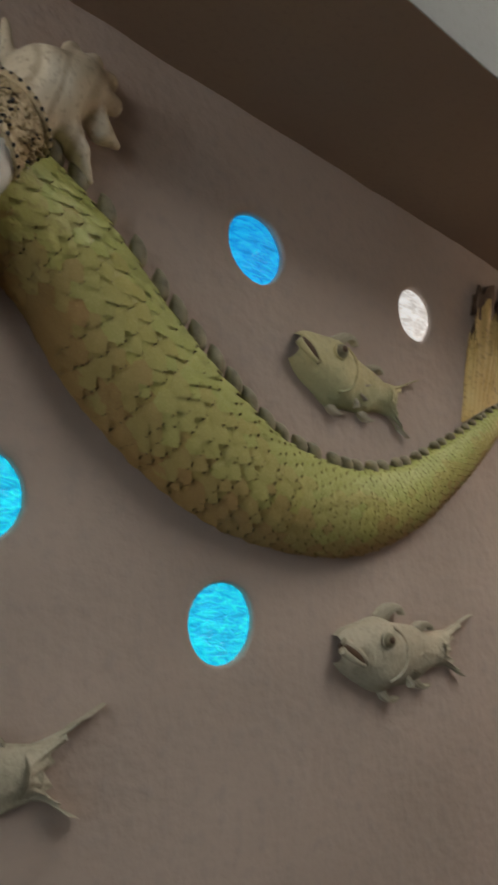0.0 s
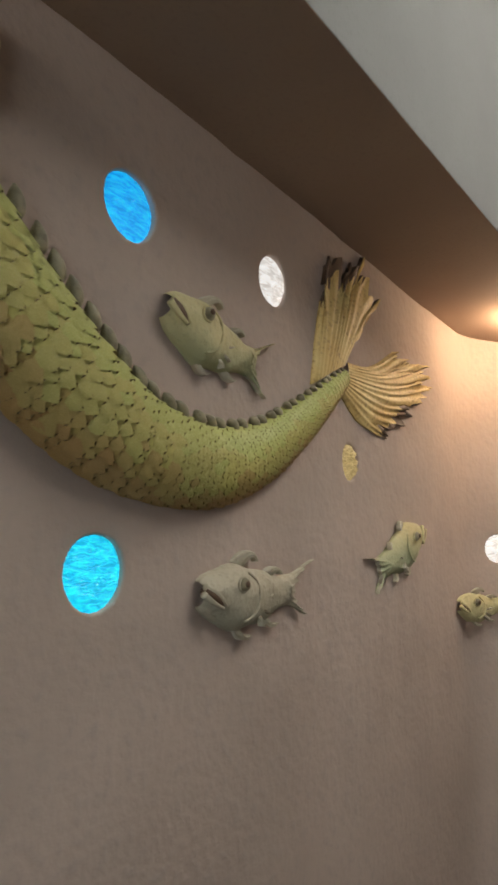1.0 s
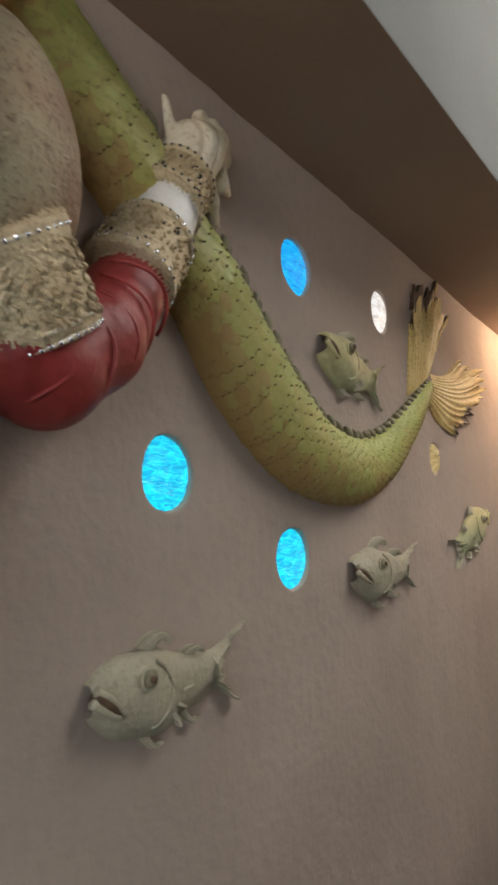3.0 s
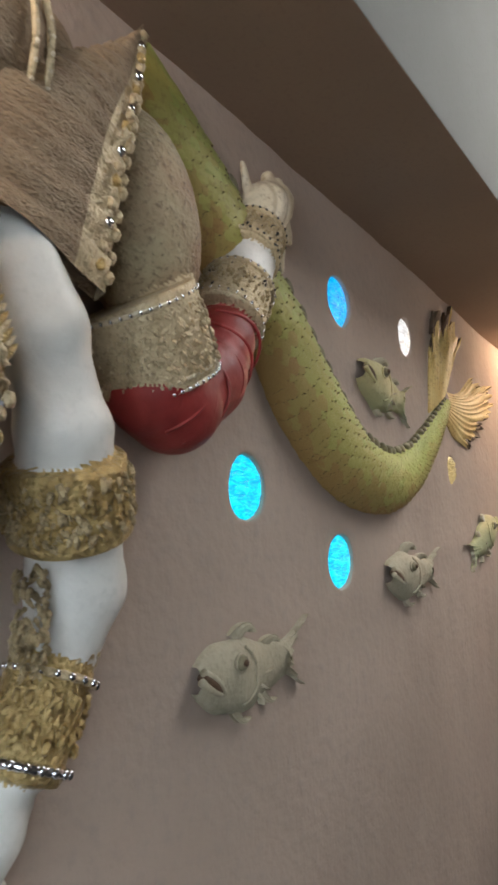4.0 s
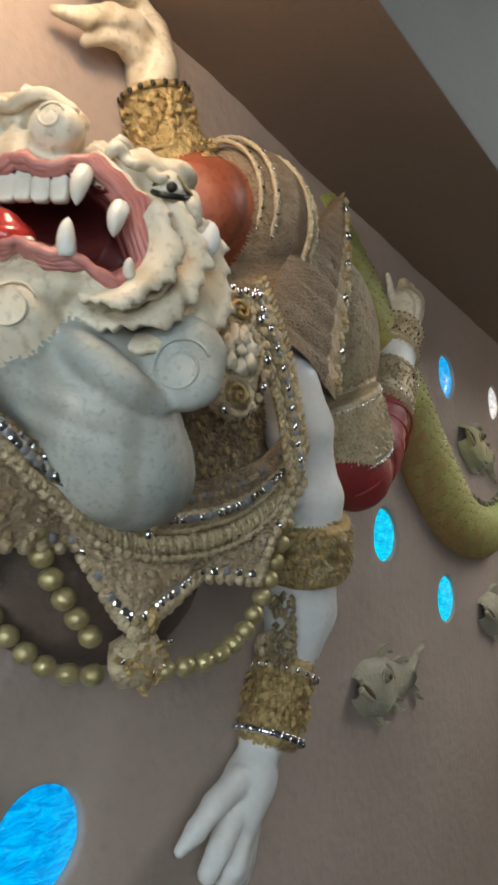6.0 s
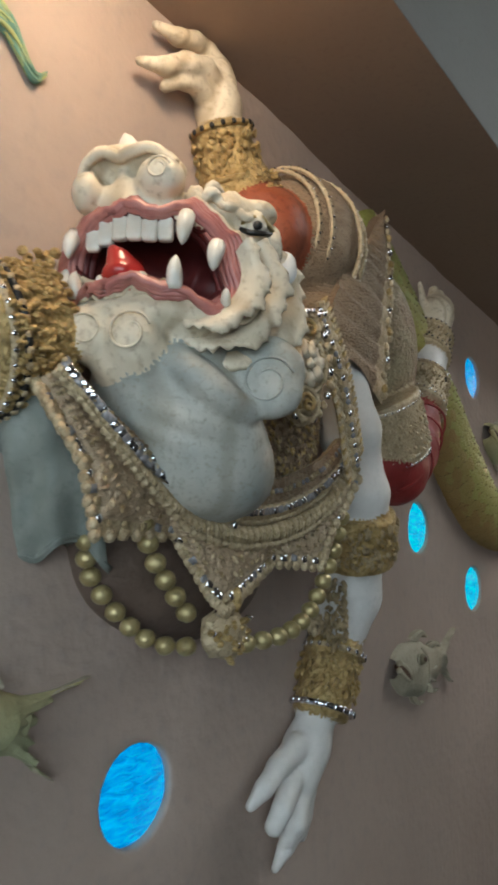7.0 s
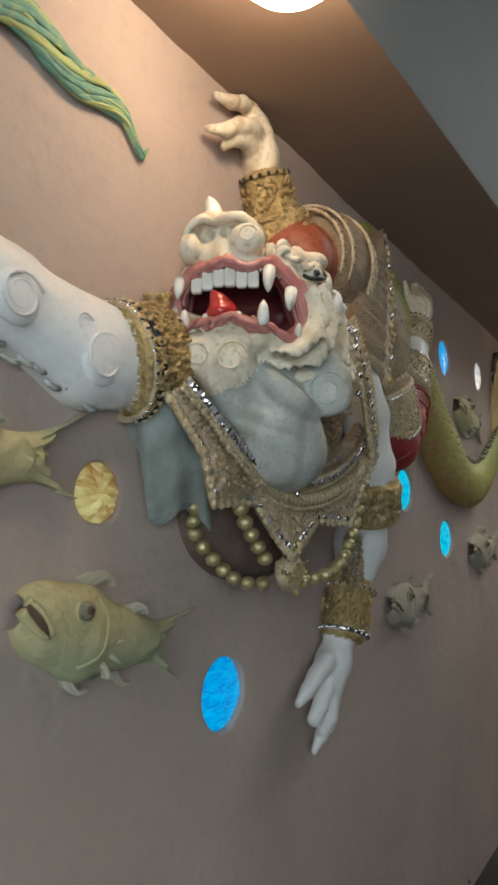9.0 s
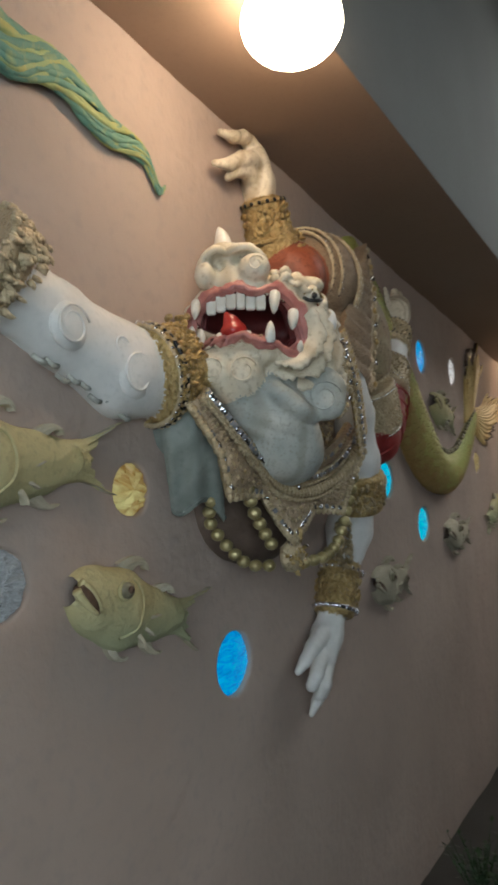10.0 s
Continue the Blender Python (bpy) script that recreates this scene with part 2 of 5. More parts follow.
def spline(points, n):
    """n places along a Catmull-Rom curve through points (any number of columns)."""
    p = np.array(points, float)
    p = np.vstack([2 * p[0] - p[1], p, 2 * p[-1] - p[-2]])
    out = []
    for s in np.linspace(0, len(p) - 3 - 1e-6, n):
        i, t = int(s), s - int(s)
        a, b, c, d = p[i:i + 4]
        out.append(0.5 * (2 * b + (c - a) * t + (2 * a - 5 * b + 4 * c - d) * t * t + (3 * b - a - 3 * c + d) * t ** 3))
    return np.array(out)


def rough(p, size, amount, seed=0.0):
    return amount * noise.noise(Vector(p) / size + Vector((seed, seed * 0.7, -seed)))


class Heap:
    """Vertices and faces of one mesh, with a material for each face."""

    def __init__(self):
        self.v, self.f, self.m, self.mats, self.n = [], [], [], [], 0

    def slot(self, mat):
        if mat not in self.mats:
            self.mats.append(mat)
        return self.mats.index(mat)

    def add(self, verts, faces, mat):
        self.v.extend(tuple(map(float, p)) for p in verts)
        self.f.extend(tuple(int(i) + self.n for i in f) for f in faces)
        self.m.extend([self.slot(mat)] * len(faces))
        self.n += len(verts)

    def grid(self, pts, mat, wrap=False):
        """A sheet from an array rows x columns x 3."""
        r, c = pts.shape[:2]
        cols = c if wrap else c - 1
        faces = [(i * c + j, i * c + (j + 1) % c, (i + 1) * c + (j + 1) % c, (i + 1) * c + j) for i in range(r - 1) for j in range(cols)]
        self.add(pts.reshape(-1, 3), faces, mat)

    def tube(self, path, radii, mat, sides=10, flat=1.0, up=(0, 1, 0), caps=True):
        """A tube along path; flat squeezes it along up."""
        path = np.array(path, float)
        radii = np.broadcast_to(np.array(radii, float), (len(path),))
        tan = np.gradient(path, axis=0)
        tan /= np.linalg.norm(tan, axis=1)[:, None] + 1e-9
        rows = []
        for p, t, r in zip(path, tan, radii):
            a = np.cross(t, up)
            a /= np.linalg.norm(a) + 1e-9
            b = np.cross(a, t)
            ang = np.linspace(0, 2 * math.pi, sides, endpoint=False)
            rows.append(p + r * (np.cos(ang)[:, None] * a + flat * np.sin(ang)[:, None] * b))
        if caps:
            rows = [np.repeat(path[:1], sides, 0)] + rows + [np.repeat(path[-1:], sides, 0)]
        self.grid(np.array(rows), mat, wrap=True)

    def blob(self, c, r, mat, basis=None, n=(8, 10), lump=0.0):
        """An ellipsoid with radii r along the rows of basis."""
        basis = np.eye(3) if basis is None else np.array(basis, float)
        th = np.linspace(0, math.pi, n[0])
        ph = np.linspace(0, 2 * math.pi, n[1], endpoint=False)
        q = np.stack([np.sin(th)[:, None] * np.cos(ph), np.sin(th)[:, None] * np.sin(ph), np.cos(th)[:, None] + 0 * ph], -1)
        if lump:
            k = np.array([[noise.noise(Vector(x) * 1.7 + Vector(c) * 9) for x in row] for row in q])
            q = q * (1 + lump * k[..., None])
        self.grid(np.array(c) + (q * np.array(r)) @ basis, mat, wrap=True)

    def fang(self, base, tip, r, mat, bend=(0, 0, 0), n=(8, 10)):
        base, tip = np.array(base), np.array(tip)
        s = np.linspace(0, 1, n[0])
        path = base + (tip - base) * s[:, None] + np.array(bend) * (np.sin(s * math.pi))[:, None]
        self.tube(path, r * np.sqrt(1 - s * 0.995) * (0.85 + 0.3 * np.sin(s * 2.2)), mat, n[1])

    def make(self, name, parent=None, label="", smooth=True):
        return mesh_object(name, self.v, self.f, self.mats, self.m, smooth, parent, label)


# ---- the large structure ----
GLASS = [  # x, z, radius, glass, label
    (5.019, 2.574, 0.113, blue_glass, "round deep blue cast glass window lit from behind"),
    (5.843, 2.611, 0.104, white_glass, "round milky white cast glass window lit from behind"),
    (4.255, 1.710, 0.110, cyan_glass, "round bright cyan cast glass window lit from behind"),
    (4.953, 1.448, 0.110, cyan_glass, "round bright cyan cast glass window beside the relief fish"),
    (6.536, 1.945, 0.087, pale_glass, "small round pale amber glass window, faintly glowing"),
    (2.591, 0.990, 0.114, blue_glass, "round blue cast glass window low on the plaster wall"),
    (2.026, 1.593, 0.081, amber_glass, "round amber glass with petal-like swirls, faintly glowing"),
    (1.553, 1.351, 0.089, clear_glass, "round clear glass with dimples set in plaster"),
    (8.472, 1.571, 0.095, white_glass, "round milky white glass window in the soft corner of the wall"),
]
HOLE_DEPTH = 0.029
X0, X1, BEND = -2.4, 8.62, 0.55
ARC = BEND * math.pi / 2


def wall_place(u, z, depth=0.0):
    """A place on the plaster wall: u runs along it, round the soft corner and along the end wall; depth goes into the wall."""
    swell = rough((u, 0, z), 0.55, 0.012) + rough((u, 3, z), 0.13, 0.006) + rough((u, 7, z), 0.045, 0.0016)
    d = depth + swell
    straight = X1 - BEND
    if u <= straight:
        return (u, d, z)
    if u <= straight + ARC:
        a = (u - straight) / BEND
        return (straight + (BEND + d) * math.sin(a), -BEND + (BEND + d) * math.cos(a), z)
    return (X1 + d, -BEND - (u - straight - ARC), z)


def build_wall():
    step = 0.05
    us = np.arange(X0, X1 - BEND + ARC + 2.9, step)
    zs = np.linspace(FLOOR, SOFFIT_Z + 0.02, 74)
    dz = zs[1] - zs[0]
    heap = Heap()
    verts, faces, index = [], [], {}

    def vert(i, j):
        if (i, j) not in index:
            index[i, j] = len(verts)
            verts.append(wall_place(us[i], zs[j]))
        return index[i, j]

    holes, taken = [], set()
    for x, z, r, _, _ in GLASS:
        i0, i1 = int((x - r - 0.012 - X0) / step), int((x + r + 0.012 - X0) / step) + 1
        j0, j1 = int((z - r - 0.012 - FLOOR) / dz), int((z + r + 0.012 - FLOOR) / dz) + 1
        holes.append((i0, i1, j0, j1, x, z, r))
        taken |= {(i, j) for i in range(i0, i1) for j in range(j0, j1)}
    for i in range(len(us) - 1):
        for j in range(len(zs) - 1):
            if (i, j) not in taken:
                faces.append((vert(i, j), vert(i + 1, j), vert(i + 1, j + 1), vert(i, j + 1)))
    for i0, i1, j0, j1, x, z, r in holes:
        rim = [(i, j0) for i in range(i0, i1)] + [(i1, j) for j in range(j0, j1)] + [(i, j1) for i in range(i1, i0, -1)] + [(i0, j) for j in range(j1, j0, -1)]
        ring = [[vert(*k) for k in rim]]
        for rr, depth in ((r + 0.010, 0.0), (r + 0.003, 0.003), (r, 0.010), (r, HOLE_DEPTH), (r, 0.19)):
            row = []
            for i, j in rim:
                a = math.atan2(zs[j] - z, us[i] - x)
                k = 1 + 0.02 * math.sin(3 * a + x * 5)
                row.append(len(verts))
                verts.append(wall_place(x + k * rr * math.cos(a), z + k * rr * math.sin(a), depth))
            ring.append(row)
        n = len(rim)
        for a, b in zip(ring, ring[1:]):
            faces.extend((a[q], a[(q + 1) % n], b[(q + 1) % n], b[q]) for q in range(n))
    heap.add(verts, faces, plaster)
    back = []
    for u in us[::4]:
        back.append([np.array(wall_place(u, z, 0.2)) for z in (FLOOR, SOFFIT_Z + 0.02)])
    heap.grid(np.array(back)[:, ::-1], plaster)
    ob = heap.make("wall_north")
    return tagged(ob, "rough pinkish brown plaster wall with round glass openings", "wall", kind="structure")


wall = build_wall()
soffit = box("ceiling", (X0, SOFFIT_Y + 0.002, SOFFIT_Z), (X1 + 0.2, 0.22, SOFFIT_Z + 0.16), soffit_paint, bevel=0)
upper = box("wall_upper", (X0, SOFFIT_Y, SOFFIT_Z + 0.003), (7.03, SOFFIT_Y + 0.2, 5.0), upper_paint, bevel=0)
tagged(upper, "pale grey painted wall above the low ceiling", "wall", kind="structure")
post = box("wall_east_upper", (7.03, SOFFIT_Y - 0.03, SOFFIT_Z + 0.003), (X1 + 0.2, SOFFIT_Y + 0.2, 5.0), dark_wood)
for ob in (soffit, upper, post):
    for v in ob.data.vertices:
        v.co.y -= 0.030 * (v.co.x - 4.3) * (v.co.y < -0.3)
tagged(soffit, "low brown painted ceiling strip along the plaster wall", "ceiling", kind="structure")
tagged(post, "almost black wooden wall panel beside the grey wall", "wall panel", kind="structure")
floor = box("floor", (X0 - 0.2, -4.2, -0.82), (X1 + 0.4, 0.25, FLOOR), floor_stone, bevel=0)
tagged(floor, "dark stone floor along the plaster wall", "floor", kind="structure")
for name, lo, hi in (("wall_south", (X0 - 0.2, -4.2, FLOOR), (X1 + 0.4, -4.0, 5.0)), ("wall_west", (X0 - 0.2, -4.0, FLOOR), (X0, 0.2, 5.0)),
                     ("wall_east", (X1 + 0.2, -4.0, FLOOR), (X1 + 0.4, -BEND - 2.0, 5.0))):
    tagged(box(name, lo, hi, room_paint), "plain painted wall that closes the room", "wall", kind="structure")
tagged(box("ceiling_main", (X0 - 0.2, -4.2, 5.0), (X1 + 0.4, 0.0, 5.15), room_paint, bevel=0), "plain high painted ceiling", "ceiling", kind="structure")


# ---- lamps ----
def globe_lamp(x, y, light):
    lamp = thing("ceiling_lamp", (x, y, SOFFIT_Z), "round opal glass ceiling lamp glowing warm white", "lamp", "lamps under the low ceiling")
    h = Heap()
    h.tube(np.array([(0, 0, 0.0), (0, 0, -0.012), (0, 0, -0.02)]), [0.085, 0.085, 0.075], white_metal, 24, up=(0, 1, 0))
    h.make("base", lamp, "white metal base ring")
    g = Heap()
    g.blob((0, 0, -0.11), (0.148, 0.148, 0.108), light, n=(16, 28))
    g.make("shade", lamp, "glowing opal glass shade")
    return lamp


globe_lamp(2.085, -0.53, opal)
globe_lamp(8.02, -0.52, opal_east)


# Assumed panels, out of view, added to brighten the far part of the wall.
def fill_panel(x, y):
    lamp = thing("ceiling_fill_panel", (x, y, 4.99), "unseen flat white panel added in the high ceiling as fill light", "lamp", "panel lamps in the high ceiling")
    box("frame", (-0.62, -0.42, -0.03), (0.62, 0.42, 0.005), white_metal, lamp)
    box("diffuser", (-0.58, -0.38, -0.036), (0.58, 0.38, -0.031), panel_fill, lamp, bevel=0)
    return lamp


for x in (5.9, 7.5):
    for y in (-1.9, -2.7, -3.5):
        fill_panel(x, y)


def fill_panes(name, at, turn, count):
    """A row of glowing panes, added unseen behind the camera as cool fill light."""
    win = thing(name, at, "unseen row of glowing panes added as cool fill light", "window", kind="structure")
    win.rotation_euler.z = turn
    for k in range(count):
        x = k - count / 2
        box("pane", (x + 0.03, -0.004, -1.2), (x + 0.97, 0.004, 1.5), pane_fill, win, bevel=0)
    for k in range(count + 1):
        x = k - count / 2
        box("window_frame", (x - 0.03, -0.01, -1.26), (x + 0.03, 0.05, 1.56), dark_wood, win)
    return win


fill_panes("window_front", (-1.25, -3.99, 1.6), 0.0, 2)
fill_panes("window_side", (X0 + 0.01, -2.2, 1.7), -math.pi / 2, 3)


# ---- round glass windows ----
def glass_window(i, x, z, r, mat, label):
    a = max(0.0, (x - (X1 - BEND)) / BEND)
    win = thing("window_%d" % i, wall_place(x, z) if a else (x, 0.0, z), label, "glass window", kind="structure")
    win.rotation_euler.z = -a
    h = Heap()
    rings = []
    for q in np.linspace(0, 1, 9):
        ang = np.linspace(0, 2 * math.pi, 36, endpoint=False)
        rr = (r + 0.004) * q
        y = HOLE_DEPTH - 0.004 - 0.026 * math.sqrt(max(0, 1 - q * q))
        k = [0.004 * noise.noise(Vector((math.cos(a) * q * 3, math.sin(a) * q * 3, x * 7))) for a in ang]
        if mat in (amber_glass, pale_glass, clear_glass):
            k = [c + 0.020 * q * (1 - q) * 3 * math.sin(9 * a + 5 * q) for c, a in zip(k, ang)]
        rings.append([(rr * math.cos(a), y + c, rr * math.sin(a)) for a, c in zip(ang, k)])
    h.grid(np.array(rings), mat, wrap=True)
    h.make("pane", win)
    return win


for i, g in enumerate(GLASS):
    glass_window(i + 1, *g)


# ---- the great scaled tail ----
TAIL = [  # x, z, half width along the tail
    (3.62, 2.86, 0.13), (3.80, 2.72, 0.155), (4.02, 2.56, 0.165), (4.22, 2.40, 0.17), (4.405, 2.275, 0.176), (4.58, 2.10, 0.19), (4.83, 1.925, 0.187), (5.08, 1.825, 0.165),
    (5.42, 1.80, 0.147), (5.72, 1.88, 0.125), (5.96, 2.01, 0.105), (6.17, 2.145, 0.083), (6.41, 2.315, 0.05), (6.47, 2.355, 0.02)]


def great_tail():
    root = thing("fish_tail_relief", (5.0, 0.0, 2.0), "large green scaled fish tail sculpted on the plaster wall", "sculpture")
    inv = Matrix.Translation((-5.0, 0, -2.0))
    path = spline(TAIL, 130)
    mid = np.stack([path[:, 0], np.full(len(path), -0.01), path[:, 1]], -1)
    rad = path[:, 2] * 0.95
    tan = np.gradient(mid, axis=0)
    tan /= np.linalg.norm(tan, axis=1)[:, None]
    side = np.stack([-tan[:, 2], 0 * rad, tan[:, 0]], -1)
    out = np.array((0, -1.0, 0))
    off = np.array((5.0, 0, 2.0))

    def skin(i, a):
        """A place and the normal at station i; a from -1 (lower edge) over 0 (front) to 1 (upper edge)."""
        th = a * math.pi / 2
        p = mid[i] + rad[i] * (math.sin(th) * side[i] + 0.72 * math.cos(th) * out)
        nrm = math.sin(th) * 0.72 * side[i] + math.cos(th) * out
        return p, nrm / np.linalg.norm(nrm)

    h = Heap()
    cols = np.linspace(-1.15, 1.15, 25)
    sheet = np.array([[skin(i, a)[0] - off for a in cols] for i in range(len(path))])
    h.grid(sheet, scale_olive)
    lower, upper = h.slot(scale_rust), h.slot(scale_green)
    for f in range(len(h.m)):
        a = cols[f % 24]
        h.m[f] = lower if a < -0.62 else h.slot(scale_amber) if a < -0.36 else upper if a > 0.1 else 0
    h.make("body", root)

    def scale_mesh(mat):
        s = Heap()
        rows = []
        for q in np.linspace(0, 1, 6):
            w = 0.56 * max(0.04, 1 - max(0, (q - 0.4) / 0.6) ** 1.5) if q > 0.4 else 0.42 + 0.14 * q / 0.4
            rows.append([(q * 1.25 - 0.35, k * w, 0.0 + 0.215 * q - 0.28 * (k * w) ** 2 - 0.02 * q * q) for k in (-1, -0.5, 0, 0.5, 1)])
        rows.append([(0.84, k * 0.3, 0.05) for k in (-1, -0.5, 0, 0.5, 1)])
        g = np.array(rows)[:, ::-1]
        s.grid(g[:6], mat)
        s.grid(g[5:], scale_edge)
        me = s.make("scale").data
        bpy.data.objects.remove(bpy.data.objects["scale"])
        return me

    kinds = (scale_rust, scale_amber, scale_olive, scale_green)
    meshes = [scale_mesh(m) for m in kinds]
    shapes = [np.array([v.co for v in me.vertices]) for me in meshes]
    polys = [[tuple(p.vertices) for p in meshes[0].polygons if p.material_index == k] for k in (0, 1)]
    seg = np.concatenate([[0], np.cumsum(np.linalg.norm(np.diff(mid, axis=0), axis=1))])
    s, row, made = 0.10, 0, 0
    rest = Heap()
    while s < seg[-1] - 0.05:
        i = int(np.searchsorted(seg, s))
        r = rad[i]
        for c in range(11):
            a = -0.96 + (c + 0.5 * (row % 2)) * 0.178
            if a > 0.97:
                continue
            p, nrm = skin(i, a)
            t = Vector(tan[i])
            nv = Vector(nrm)
            b = nv.cross(t).normalized()
            size = r * 0.31 * (1 + 0.12 * math.sin(7.0 * c + 3.1 * row))
            t = (t + b * 0.12 * math.sin(4.1 * c + 2.3 * row)).normalized()
            b = nv.cross(t).normalized()
            tone = a + 0.12 * math.sin(row * 0.45) + 0.34 * (math.sin(c * 127.1 + row * 311.7) * 43758.5 % 1 - 0.5)
            kind = 0 if tone < -0.66 else 1 if tone < -0.36 else 2 if tone < 0.1 else 3
            m = inv @ Matrix.Translation(Vector(p) - nv * 0.002) @ Matrix((t, b, nv)).transposed().to_4x4() @ Matrix.Diagonal((size, size, size, 1))
            if 4.38 < mid[i][0] and made < 300:
                ob = new("scale", meshes[kind])
                ob.parent = root
                ob.matrix_basis = m
                made += 1
            else:
                for k, mat in ((0, kinds[kind]), (1, scale_edge)):
                    rest.add([m @ Vector(v) for v in shapes[kind]], polys[k], mat)
        s += r * 0.25
        row += 1
    tagged(rest.make("scale_field", root), kind="stuff")
    # the row of small spines on the inner edge
    s = 0.5
    while s < seg[-1] - 0.06:
        i = int(np.searchsorted(seg, s))
        p, nrm = skin(i, 0.9)
        p = p - off
        k = 0.34 * rad[i] + 0.016
        sp = Heap()
        d = side[i] * 0.55 + out * 0.5 - tan[i] * 0.85
        sp.fang(p - side[i] * 0.01, p + d * k * 0.8, k * 0.5, spine_grey, bend=tan[i] * k * 0.3)
        sp.make("spine", root)
        s += 0.36 * rad[i] + 0.030
    # the fin: two ruffled lobes with dark frayed tips
    lobes = (([(6.14, 2.24), (6.30, 2.33), (6.46, 2.40)], [(6.22, 2.62), (6.30, 2.84), (6.46, 2.82), (6.58, 2.94), (6.74, 2.80), (6.66, 2.60)]),
             ([(6.47, 2.42), (6.45, 2.33), (6.40, 2.26)], [(6.95, 2.58), (7.36, 2.60), (7.44, 2.48), (7.13, 2.27), (6.86, 2.11)]))
    for lobe, (roots, ends) in enumerate(lobes):
        f = Heap()
        n = 60
        a, e = spline(roots, n), spline(ends, n)
        rows = []
        for j in range(n):
            far = a[j] + (e[j] - a[j]) * (1 + 0.09 * math.sin(j * 2.1) + 0.08 * math.sin(j * 0.9 + 1))
            ray = []
            for w in np.linspace(0.0, 1, 16):
                p = a[j] + (far - a[j]) * w
                sag = 0.05 * math.sin(math.pi * w) * (1 if lobe else -0.6)
                flare = np.array((0.05, 0.02)) * w ** 3 * math.sin(j * 0.42 + lobe)
                ridge = 0.006 * math.sin(j * 1.3) * (0.25 + w)
                edge = math.sin(math.pi * j / (n - 1)) ** 0.5
                ray.append((p[0] + flare[0] - off[0], -0.004 - edge * (0.006 + 0.026 * math.sin(math.pi * min(1, 0.25 + w * 0.75)) + ridge + 0.018 * max(0, w - 0.8) * 5), p[1] + flare[1] - sag - off[2]))
            rows.append(ray)
        rows = np.array(rows)
        f.grid(rows[:, :14], fin_yellow)
        f.grid(rows[:34, 13:] if lobe == 0 else rows[36:, 13:], fin_dark)
        f.grid(rows[33:, 13:] if lobe == 0 else rows[:37, 13:], fin_yellow)
        back = rows.copy()
        back[..., 1] = 0.004
        f.grid(back[::-1], fin_yellow)
        for edge in (0, -1):
            f.grid(np.stack([rows[edge], back[edge]]), fin_yellow)
        f.grid(np.stack([rows[:, -1], back[:, -1]]), fin_dark)
        f.make("fin_lobe", root, "ruffled yellow fin lobe with frayed dark tips")
    return root


great_tail()


# ---- small relief fish ----
def fish(at, length, height, angle, label, faces_right=False, paint=fish_paint, seed=0, yaw=0):
    """A plump relief fish; at is the tip of its nose, it points along -x unless faces_right, angle turns it anticlockwise as seen."""
    root = thing("fish_relief", (at[0], 0.0, at[1]), label, "fish sculpture", "fish on the plaster wall")
    root.rotation_euler.z = radians(yaw)
    turn = Matrix.Rotation(radians(-angle), 3, "Y")
    flip = -1 if faces_right else 1

    def put(p):
        v = turn @ Vector((p[0] * flip, 0, p[2]))
        return (v.x, p[1], v.z)

    def done(h, name, lab=""):
        h.v = [put(p) for p in h.v]
        if faces_right:
            h.f = [f[::-1] for f in h.f]
        return h.make(name, root, lab)

    L, H = length, height * 0.43
    prof = [(0.0, 0.34, 0.03), (0.05, 0.58, 0.02), (0.14, 0.82, 0.0), (0.28, 0.98, -0.02), (0.42, 0.90, -0.03), (0.56, 0.72, -0.02), (0.68, 0.56, 0.0), (0.80, 0.50, 0.02)]
    pr = spline(prof, 26)
    body = Heap()
    rows = []
    for q, hh, dz in pr:
        row = []
        for a in np.linspace(-math.pi / 2 - 0.25, math.pi / 2 + 0.25, 17):
            z = H * hh * math.sin(a) + dz * H * 3
            y = -0.006 - (0.20 + 0.02 * math.sin(seed)) * height * hh ** 0.7 * math.cos(a)
            y -= 0.012 * math.cos(a) * min(1, max(0, (0.42 - q) * 25))
            row.append((q * L, y + rough((q * L, a * 0.1, seed), 0.05, 0.009) + rough((q * L, a * 0.2, seed), 0.018, 0.004), z * (1 + 0.05 * math.sin(q * 23 + seed))))
        rows.append(row)
    body.grid(np.array(rows), paint)
    done(body, "body")

    def surf(q, z):
        """The depth of the body's skin at a place along it and a height."""
        hh, dz = np.interp(q, pr[:, 0], pr[:, 1]), np.interp(q, pr[:, 0], pr[:, 2])
        k = max(-0.98, min(0.98, (z - dz * H * 3) / (H * hh)))
        c = math.sqrt(1 - k * k)
        return -0.006 - (0.20 + 0.02 * math.sin(seed)) * height * hh ** 0.7 * c - 0.012 * c * min(1, max(0, (0.42 - q) * 25))

    # gill cover edge
    gill = Heap()
    arc = []
    for k in np.linspace(-1.25, 1.0, 18):
        q, z = 0.405 - 0.06 * (k / 0.9) ** 2, 0.80 * H * math.sin(k)
        arc.append((q * L, surf(q, z) - 0.001, z))
    gill.tube(arc, 0.0055, paint, 6)
    done(gill, "gill_cover")
    # mouth at the nose: wide roll, painted dark as shade, between two thick lips
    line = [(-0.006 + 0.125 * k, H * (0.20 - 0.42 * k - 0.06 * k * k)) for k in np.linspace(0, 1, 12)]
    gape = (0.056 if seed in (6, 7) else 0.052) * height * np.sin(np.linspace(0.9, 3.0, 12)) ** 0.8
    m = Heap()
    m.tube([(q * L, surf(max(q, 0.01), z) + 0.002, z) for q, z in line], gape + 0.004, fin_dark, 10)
    done(m, "mouth", "open mouth with its shade painted dark")
    for up in (1, -1):
        lp = Heap()
        edge = [(q * L - 0.010 * (up < 0) + (0.35 * e if up > 0 else -0.2 * e), surf(max(q, 0.01), z + up * e) - 0.006, z + up * e) for (q, z), e in zip(line, gape)]
